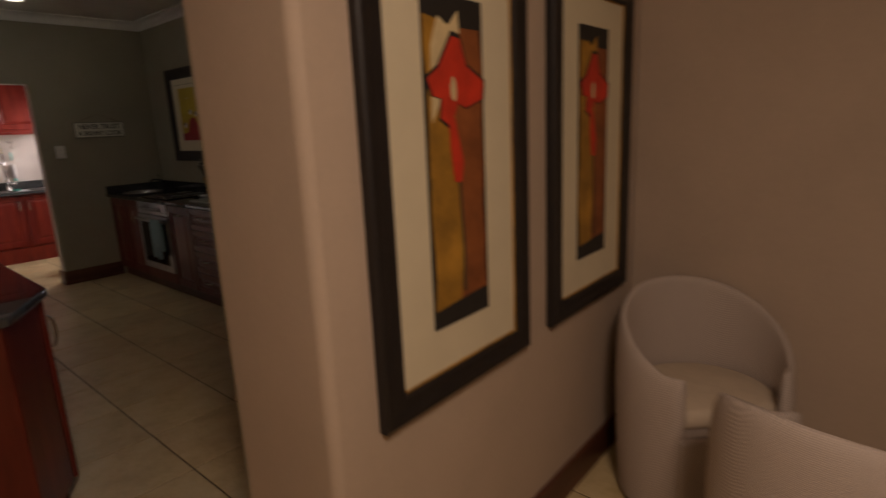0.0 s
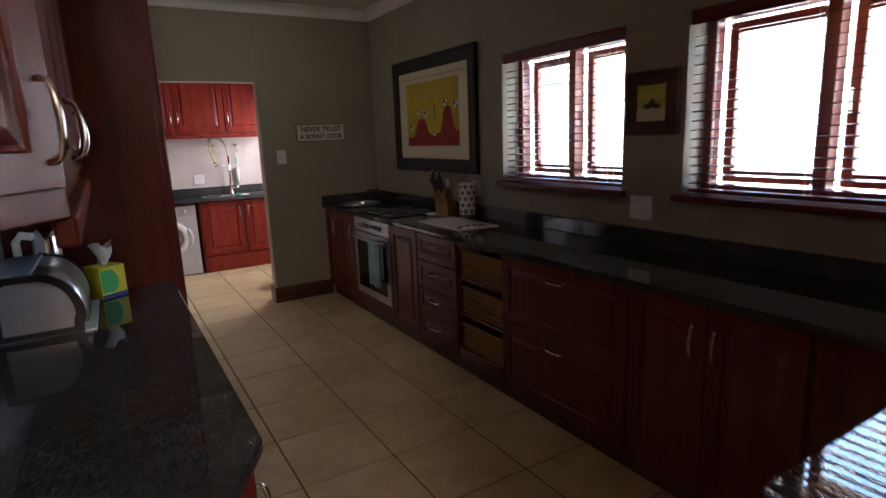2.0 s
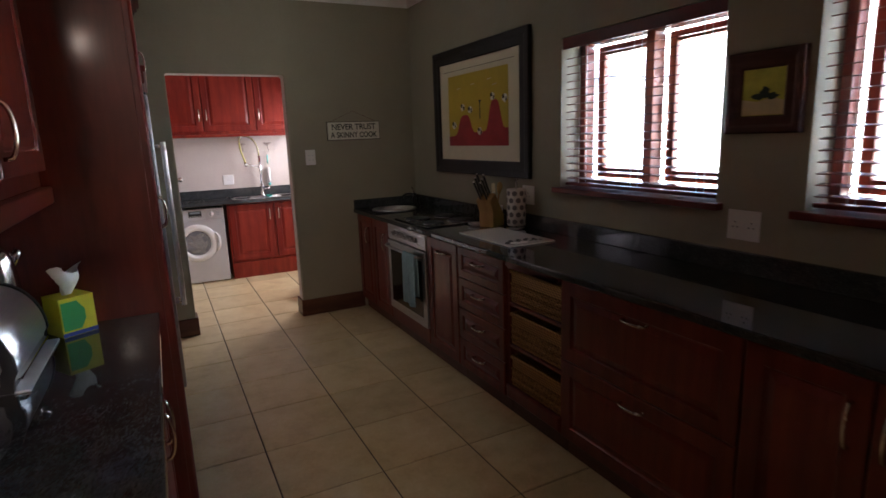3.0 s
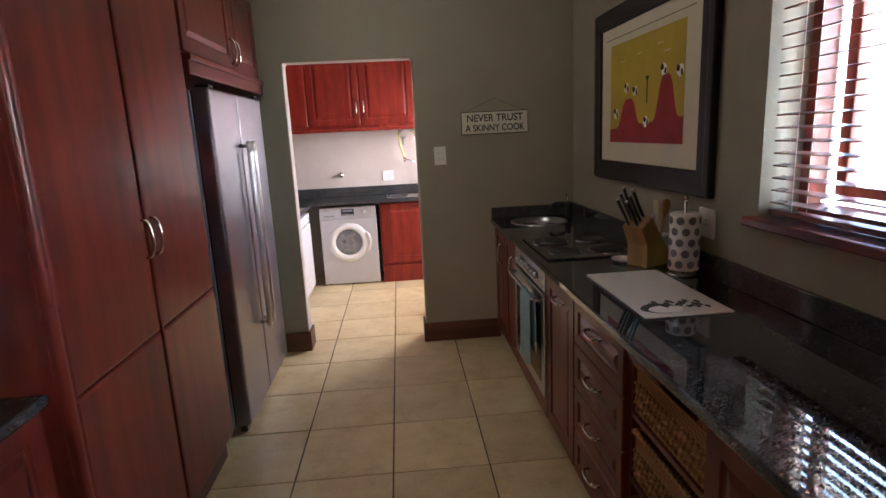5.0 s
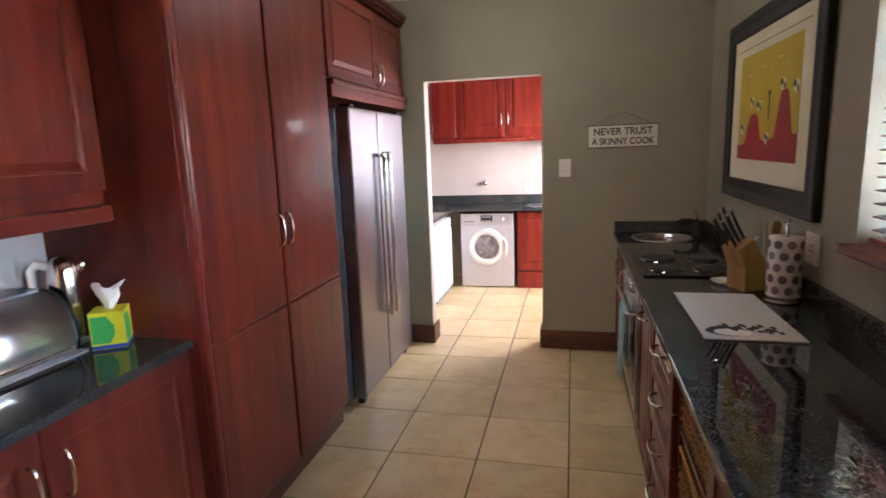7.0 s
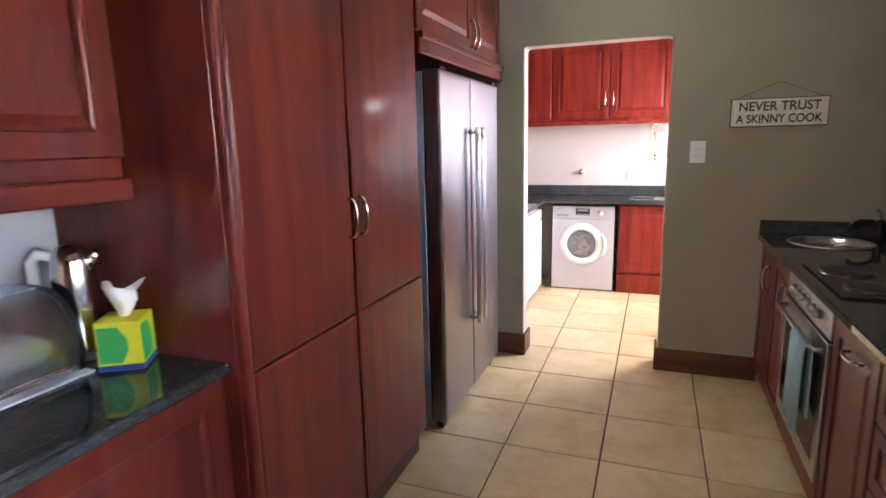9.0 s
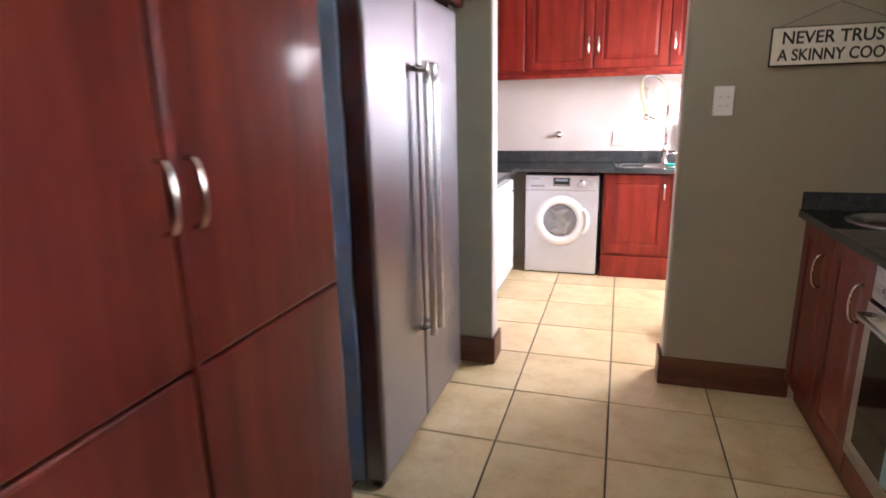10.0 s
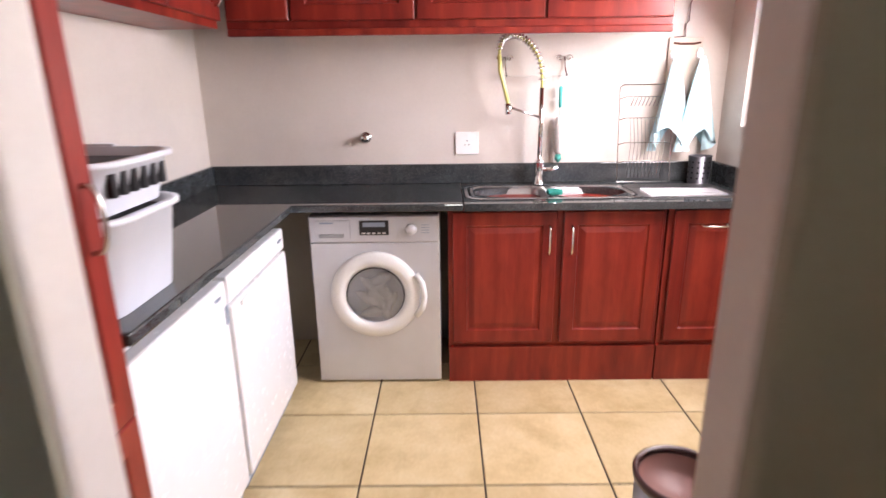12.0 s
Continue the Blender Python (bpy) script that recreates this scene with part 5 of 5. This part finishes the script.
# hanging towels on white hooks
def towel(x, rot, seed):
    t = thing("hand_towel", (x, LY - 0.05, 1.49), "pale aqua towel hanging in folds from a hook", "towel", "hanging towels", rz=rot)
    bm = bmesh.new()
    rnd = random.Random(seed)
    n, m = 28, 12
    ph = [rnd.uniform(0, 6.28) for _ in range(3)]
    grid = []
    for k in range(m + 1):
        u = k / m
        spread = 0.012 + 0.07 * u ** 0.7
        row = []
        for i in range(n):
            a = 2 * math.pi * i / n
            fold = 1 + 0.35 * u * math.sin(5 * a + ph[0]) + 0.18 * u * math.sin(9 * a + ph[1])
            row.append(bm.verts.new((spread * math.cos(a) * fold, 0.45 * spread * math.sin(a) * fold - 0.01, -0.39 * u - 0.06 * u * math.sin(2 * a + ph[2]))))
        grid.append(row)
    for a, b in zip(grid, grid[1:]):
        for i in range(n):
            bm.faces.new((a[i], a[(i + 1) % n], b[(i + 1) % n], b[i]))
    bm.faces.new(grid[0])
    part("cloth", bm, AQUA_CLOTH, t, "", True)
    hk = thing("wall_hook", (x, LY - 0.015, 1.505), "white plastic hook on a hanging board", "hook", "towel hooks")
    part("pad", turn(lathe([(0.018, 0), (0.018, 0.004), (0.012, 0.008), (0.002, 0.009)], 20), Matrix.Rotation(radians(90), 4, "X") @ Matrix.Diagonal((1, 1.5, 1, 1))), WHITE_PLASTIC, hk, "", True)
    part("prong", tube([(0, -0.006, -0.02), (0, -0.018, -0.035), (0, -0.026, -0.025)], 0.004, 8), WHITE_PLASTIC, hk, "", True)


hb = thing("hook_board", (0.96, LY - 0.0135, 1.31), "pale wooden board hung on wire with hooks", "board")
part("board", box(0, 0, 0, 0.165, 0.012, 0.27, 0.003), plain("pale_board", (0.52, 0.44, 0.36), 0.7), hb)
part("wire", tube([(0.02, 0.004, 0.27), (0.075, 0.004, 0.275), (0.072, 0.004, 0.33), (0.085, 0.004, 0.345), (0.085, 0.004, 0.42), (0.095, 0.004, 0.45)], 0.003, 6), DARKWOOD, hb)
part("bar", tube([(0.02, -0.003, 0.245), (0.05, -0.008, 0.24), (0.12, -0.008, 0.24), (0.15, -0.003, 0.245)], 0.005, 6), DARKWOOD, hb)
towel(0.985, 0, 3)
towel(1.11, 8, 9)

# scrolled iron brackets with a thin glass rail
def scroll(x):
    s = thing("scroll_bracket", (x, LY - 0.002, 1.47), "scrolled chrome wall bracket", "bracket", "scroll brackets")
    for k in (-1, 1):
        part("scroll", tube([(k * (0.022 + (0.018 - 0.0013 * i) * math.cos(i * 0.6)), -0.006, 0.022 + (0.018 - 0.0013 * i) * math.sin(i * 0.6)) for i in range(13)], 0.003, 6), CHROME, s)
    part("arm", tube([(0, -0.004, 0.03), (0.004, -0.012, -0.02), (0.004, -0.05, -0.06), (0.004, -0.055, -0.05)], 0.004, 6), CHROME, s)


scroll(0.168)
scroll(0.459)
rail = thing("glass_rail", (0.16, LY - 0.05, 1.41), "thin clear rail between the scroll brackets", "rail")
part("rail", rod((0, 0, 0), (0.33, 0, 0), 0.004, 10), glass_mat("clear_plastic", (0.95, 0.97, 0.97), 0.1), rail)
br = thing("bottle_brush", (0.443, LY - 0.035, 1.09), "green-handled bottle brush hanging from the rail", "brush")
part("handle", tube([(0, 0, 0.27), (0, 0, 0.21), (0, 0, 0.17)], 0.009, 10), plain("aqua_plastic", (0.08, 0.45, 0.40), 0.4), br, "aqua plastic handle", True)
part("wire", rod((0, 0, 0.12), (0, 0, 0.30), 0.002, 6), CHROME, br)
part("bristles", lathe([(0.004, -0.06), (0.020, -0.05), (0.024, 0.05), (0.018, 0.12), (0.004, 0.125)], 18), plain("white_bristle", (0.72, 0.70, 0.66), 0.9, 0, 0.1, 60, 0.8), br, "white bristles", True)
part("tip", lathe([(0.004, -0.10), (0.018, -0.085), (0.014, -0.06)], 14), plain("aqua_bristle", (0.08, 0.36, 0.30), 0.9, 0, 0.2, 60, 0.8), br, "green bristle tip", True)

valve = thing("pipe_valve", (-0.53, LY - 0.001, 1.122), "small chrome washing machine valve on the wall", "valve")
part("flange", turn(lathe([(0.028, 0), (0.026, 0.006), (0.012, 0.008), (0.012, 0.03)], 24), Matrix.Rotation(radians(90), 4, "X")), CHROME, valve, "", True)
part("knob", turn(lathe([(0.020, 0.03), (0.022, 0.036), (0.020, 0.046), (0.005, 0.048)], 20), Matrix.Rotation(radians(90), 4, "X")), CHROME, valve, "", True)

holder = thing("cutlery_holder", (1.14, 7.86, QTOP), "perforated steel cutlery holder", "holder")
part("cup", lathe([(0.048, 0), (0.05, 0.004), (0.054, 0.135), (0.056, 0.137), (0.051, 0.137), (0.046, 0.01)], 28, None, None), STEEL, holder, "", True)
for r in range(4):
    for c in range(12):
        a = 2 * math.pi * c / 12
        x, y, z = 0.0525 * math.cos(a), 0.0525 * math.sin(a), 0.03 + r * 0.026
        part("hole", rod((x * 0.985, y * 0.985, z), (x * 1.012, y * 1.012, z), 0.005, 8), BLACK, holder)

# ---- washing machine ----
def washer():
    w = thing("washing_machine", (-0.738, 7.472, 0), "silver front-loading washing machine with laundry inside", "washing machine")
    W, H = 0.58, 0.825
    part("body", box(0, 0.012, 0.012, W, 0.455, H, 0.006), SILVER, w)
    part("front_panel", box(0, 0, 0.012, W, 0.012, H - 0.125, 0.004), SILVER, w)
    cp = part("control_panel", box(0, -0.004, H - 0.122, W, 0.012, H - 0.002, 0.006), SILVER, w, "silver control panel")
    part("drawer", box(0.03, -0.007, H - 0.108, 0.185, -0.0042, H - 0.02, 0.002), SILVER, cp, "detergent drawer")
    part("drawer_grip", box(0.045, -0.009, H - 0.098, 0.155, -0.0072, H - 0.082, 0.002), plain("grey_grip", (0.3, 0.3, 0.31), 0.4), cp)
    dsp = part("display", box(0.225, -0.007, H - 0.088, 0.355, -0.0042, H - 0.022, 0.002), BLACK, cp, "dark display")
    for i in range(5):
        part("button", box(0.235 + i * 0.023, -0.0085, H - 0.082, 0.25 + i * 0.023, -0.0072, H - 0.076), WHITE_PLASTIC, dsp)
    part("bars", box(0.24, -0.0082, H - 0.05, 0.34, -0.0072, H - 0.03), FRIDGE_SIDE, dsp)
    part("dial", rod((0.455, -0.004, H - 0.062), (0.455, -0.026, H - 0.062), 0.026, 28, None, 0.022), SILVER, cp, "", True)
    part("logo_bar", box(0.05, -0.0078, H - 0.035, 0.11, -0.0071, H - 0.028), FRIDGE_SIDE, cp)
    for i in range(4):
        part("marking", box(0.50, -0.0048, H - 0.045 - i * 0.012, 0.535, -0.0041, H - 0.042 - i * 0.012), FRIDGE_SIDE, cp)
    cx, cz = W * 0.49, 0.455
    rot = Matrix.Translation((cx, 0, cz)) @ Matrix.Rotation(radians(90), 4, "X")
    door = part("door", turn(lathe([(0.205, -0.002), (0.206, 0.012), (0.197, 0.024), (0.165, 0.032), (0.145, 0.026), (0.136, 0.010), (0.134, 0.0)], 56, None, None, False), rot), WHITE_PLASTIC, w, "white plastic door ring", True)
    part("door_glass", turn(lathe([(0.002, 0.020), (0.06, 0.019), (0.12, 0.013), (0.133, 0.009), (0.133, 0.012), (0.12, 0.018), (0.06, 0.024), (0.002, 0.025)], 40, None, None, False), rot), glass_mat("porthole_glass", (0.8, 0.82, 0.85), 0.02), door, "clear porthole glass", True)
    part("drum", turn(lathe([(0.137, 0.004), (0.136, -0.001), (0.002, -0.0015)], 40, None, None, False), rot), plain("drum_grey", (0.02, 0.02, 0.022), 0.4, 0.3), door, "grey drum")
    rnd = random.Random(4)
    for i in range(13):
        a, r = rnd.uniform(0, 6.28), rnd.uniform(0.01, 0.085)
        b = bmesh.new()
        bmesh.ops.create_icosphere(b, subdivisions=2, radius=0.042)
        for v in b.verts:
            v.co *= 1 + 0.35 * noise.noise(v.co * 45 + Vector((i * 3.1, 0, 0)))
        turn(b, Matrix.Translation((cx + r * math.cos(a), -0.003, cz - 0.01 + r * math.sin(a))) @ Matrix.Rotation(a * 2, 4, "Y") @ Matrix.Diagonal((1.5, 0.24, 0.6, 1)))
        part("laundry", b, plain("beige_laundry", (0.74, 0.71, 0.66), 0.9, 0, 0.1, 30, 0.4) if i == 0 else bpy.data.materials["beige_laundry"], door, "pale laundry", True)
    part("door_grip", tube([(cx + 0.185, -0.02, cz + 0.10), (cx + 0.215, -0.030, cz + 0.06), (cx + 0.224, -0.032, cz), (cx + 0.215, -0.030, cz - 0.06), (cx + 0.185, -0.02, cz - 0.10)], 0.014, 10), WHITE_PLASTIC, door, "", True)
    for x in (0.05, W - 0.05):
        for y in (0.05, 0.41):
            part("foot", rod((x, y, 0), (x, y, 0.013), 0.02, 12), BLACK, w)


washer()

# ---- white appliances under the side counter ----
def appliance(y0, y1, label, category, grip):
    a = thing(category.replace(" ", "_"), (-0.82, y0, 0), label, category, rz=90)
    w = y1 - y0
    part("body", box(0, 0.05, 0.03, w, 0.46, 0.80, 0.006), WHITE, a)
    d = part("door", box(0.003, 0.0, 0.06, w - 0.003, 0.048, 0.70 if grip else 0.80, 0.008), WHITE, a, "white enamel door")
    if grip:
        part("top_panel", box(0.003, 0.004, 0.71, w - 0.003, 0.048, 0.80, 0.008), WHITE, a, "white control panel")
        part("grip", box(0.08, -0.006, 0.672, w - 0.08, 0.0, 0.69, 0.003), WHITE_PLASTIC, d)
    else:
        part("hinge", box(w - 0.03, -0.004, 0.66, w - 0.006, 0.02, 0.72, 0.003), FRIDGE_SIDE, d)
    part("kick_plate", box(0.01, 0.03, 0.0, w - 0.01, 0.44, 0.028), FRIDGE_SIDE, a)
    part("badge", box(w - 0.09, -0.0015, 0.755, w - 0.05, 0.003, 0.765), FRIDGE_SIDE, a)


appliance(6.15, 6.715, "white enamel freezer under the side counter", "freezer", False)
appliance(6.735, 7.37, "white enamel dishwasher under the side counter", "dishwasher", True)

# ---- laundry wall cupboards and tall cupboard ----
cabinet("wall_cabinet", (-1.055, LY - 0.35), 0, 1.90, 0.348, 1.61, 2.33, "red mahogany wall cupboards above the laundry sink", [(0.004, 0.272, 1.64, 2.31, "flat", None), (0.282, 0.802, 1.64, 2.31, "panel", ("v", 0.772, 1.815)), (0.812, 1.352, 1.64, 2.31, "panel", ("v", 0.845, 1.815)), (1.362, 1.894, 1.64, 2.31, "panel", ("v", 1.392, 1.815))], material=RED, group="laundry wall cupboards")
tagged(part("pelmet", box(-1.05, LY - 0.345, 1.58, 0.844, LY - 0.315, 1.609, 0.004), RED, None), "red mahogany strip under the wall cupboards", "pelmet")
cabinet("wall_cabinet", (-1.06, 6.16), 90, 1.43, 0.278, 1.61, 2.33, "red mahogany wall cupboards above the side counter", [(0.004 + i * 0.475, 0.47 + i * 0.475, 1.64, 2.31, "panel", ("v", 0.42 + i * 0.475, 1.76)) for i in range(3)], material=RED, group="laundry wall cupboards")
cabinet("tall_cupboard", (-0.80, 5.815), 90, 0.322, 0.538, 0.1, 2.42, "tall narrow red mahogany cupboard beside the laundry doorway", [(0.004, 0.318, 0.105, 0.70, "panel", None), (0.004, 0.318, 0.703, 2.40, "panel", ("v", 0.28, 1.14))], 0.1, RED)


# ---- laundry baskets on the side counter ----
def laundry_basket(z, h, slots, label):
    b = thing("laundry_basket", (-1.06, 6.345, z), label, "basket", "stacked laundry baskets", rz=0)
    def shell(grow, z0, z1, flare):
        bm = bmesh.new()
        rings = []
        for k, (g_, zz) in enumerate(((0.0, z0), (flare, z1), (flare + 0.022, z1), (flare + 0.022, z1 - 0.012), (flare + 0.006, z1 - 0.012), (0.006, z0))):
            rings.append([bm.verts.new((x, y, zz)) for x, y in rounded(0, 0, 0.205 + g_ + grow, 0.155 + g_ + grow, 0.06 + g_)])
        n = len(rings[0])
        for a, c in zip(rings, rings[1:]):
            for i in range(n):
                bm.faces.new((a[i], a[(i + 1) % n], c[(i + 1) % n], c[i]))
        bm.faces.new(rings[0][::-1])
        return bm
    part("tub", shell(0, 0.0, h, 0.03), plain("pale_grey_plastic_tub", (0.62, 0.63, 0.66), 0.4, 0, 0.03), b, "", True)
    if slots:
        for i in range(6):
            y = -0.12 + i * 0.042
            part("slot", box(0.2245, y, h * 0.35, 0.2405, y + 0.018, h * 0.78, 0.001), BLACK, b)
        for i in range(5):
            x = -0.11 + i * 0.05
            part("slot", box(x, 0.173, h * 0.35, x + 0.018, 0.1905, h * 0.78, 0.001), BLACK, b)
    for y in (-0.205, 0.205):
        part("grip", tube([(-0.07, y * 0.92, h - 0.006), (-0.06, y * 1.05, h - 0.004), (0.06, y * 1.05, h - 0.004), (0.07, y * 0.92, h - 0.006)], 0.010, 8), plain("pale_grip", (0.6, 0.61, 0.64), 0.4), b, "", True)
    part("inside", prism(rounded(0, 0, 0.22, 0.17, 0.07), h - 0.03, h - 0.02), plain("dark_inside", (0.06, 0.06, 0.065), 0.8), b)


laundry_basket(QTOP + 0.001, 0.225, False, "pale grey plastic laundry tub under another basket")
laundry_basket(QTOP + 0.228, 0.118, True, "pale grey slotted laundry basket stacked on a tub")

# ---- pedal bin beside the doorway ----
pb = thing("waste_bin", (0.525, 6.40, 0), "round steel waste bin with a dark rim", "bin")
part("drum", lathe([(0.115, 0), (0.12, 0.005), (0.125, 0.30), (0.12, 0.30), (0.112, 0.01)], 36, None, None), STEEL, pb, "", True)
part("rim", lathe([(0.118, 0.30), (0.131, 0.30), (0.133, 0.318), (0.124, 0.325), (0.117, 0.318)], 36, None, None, False), plain("dark_red_rim", (0.05, 0.02, 0.02), 0.3), pb, "dark plastic rim", True)
part("liner", lathe([(0.116, 0.301), (0.10, 0.26), (0.002, 0.25)], 36, None, None, False), plain("brown_liner", (0.2, 0.10, 0.085), 0.5), pb, "", True)

# ---- dining room chairs ----
RATTAN = weave_mat("grey_rattan", (0.38, 0.325, 0.29), (0.54, 0.475, 0.43), 420)
SEATCLOTH = plain("beige_seat_cloth", (0.55, 0.47, 0.37), 0.9, 0, 0.06, 20, 0.3)


def tub_chair(x, y, rz, label):
    """A woven tub chair: curved back sloping into the arms, woven skirt, cushion. Faces -y before the turn."""
    c = thing("tub_chair", (x, y, 0), label, "chair", "rattan tub chairs", rz=rz)
    c.scale = (1.04, 1.04, 1.06)
    n = 36
    angs = [radians(-52 + 284 * i / n) for i in range(n + 1)]
    bm = bmesh.new()
    cols = []
    for a in angs:
        back = max(0.0, math.sin(a))
        s = (1 - math.sin(a)) / 2
        top = 0.775 - 0.21 * min(1, s * 1.25) ** 1.15
        rx, ry = 0.30, 0.29
        flare = 0.012 * back
        pts = [(1.0 - 0.06, 0.03), (1.0 - 0.02, 0.25), (1.0, 0.45), (0.995, top - 0.09), (0.975, top - 0.035), (0.945, top - 0.008), (0.915, top), (0.885, top - 0.010), (0.868, top - 0.03), (0.87, 0.45), (0.865, 0.32)]
        cols.append([bm.verts.new((rx * k * math.cos(a), ry * k * math.sin(a) + (0.0), z)) for k, z in pts])
    for p, q in zip(cols, cols[1:]):
        for k in range(len(p) - 1):
            bm.faces.new((p[k], p[k + 1], q[k + 1], q[k]))
    for p in (cols[0], cols[-1]):
        bm.faces.new(p)
    part("curved_back", bm, RATTAN, c, "woven wraparound back and arms", True)
    x0 = 0.30 * math.cos(angs[0])
    y0 = 0.29 * math.sin(angs[0])
    part("front_apron", box(-x0, y0 - 0.012, 0.06, x0, y0 + 0.018, 0.36, 0.008), RATTAN, c, "woven front panel")
    part("seat_deck", prism([(0.262 * math.cos(a), 0.252 * math.sin(a)) for a in angs], 0.31, 0.355), RATTAN, c)
    cu = prism([(0.252 * math.cos(a), 0.242 * math.sin(a)) for a in angs[1:-1]], 0.356, 0.425, None, 0.022)
    part("seat_cushion", cu, SEATCLOTH, c, "beige fabric cushion", True)
    part("piping", tube([(0.246 * math.cos(a), 0.236 * math.sin(a), 0.412) for a in angs[2:-2]], 0.004, 6), SEATCLOTH, c)
    for a in (-45, 45, 135, 225):
        part("leg", rod((0.24 * math.cos(radians(a)), 0.23 * math.sin(radians(a)), 0), (0.24 * math.cos(radians(a)), 0.23 * math.sin(radians(a)), 0.32), 0.016, 10), DARKWOOD, c)
    return c


tub_chair(0.735, -0.455, -45, "grey woven rattan tub chair with a beige cushion in the corner")
tub_chair(0.20, -0.95, 80, "grey woven rattan tub chair pulled away from the wall")


# ---- floor tiles ----
bm = box(-0.2215, -0.2215, -0.008, 0.2215, 0.2215, 0.0)
top = [e for e in bm.edges if all(v.co.z > -0.001 for v in e.verts)]
bmesh.ops.bevel(bm, geom=top, offset=0.0025, segments=1, affect="EDGES")
first = part("tile", bm, TILE, floor)
first.location = (0.225, 0.225, 0)
for i in range(-8, 3):
    for j in range(-8, 18):
        if (i, j) == (0, 0) or (i < -4 and j > 2):
            continue
        t = first.copy()
        scene.collection.objects.link(t)
        t.location = (0.225 + 0.45 * i, 0.225 + 0.45 * j, 0)
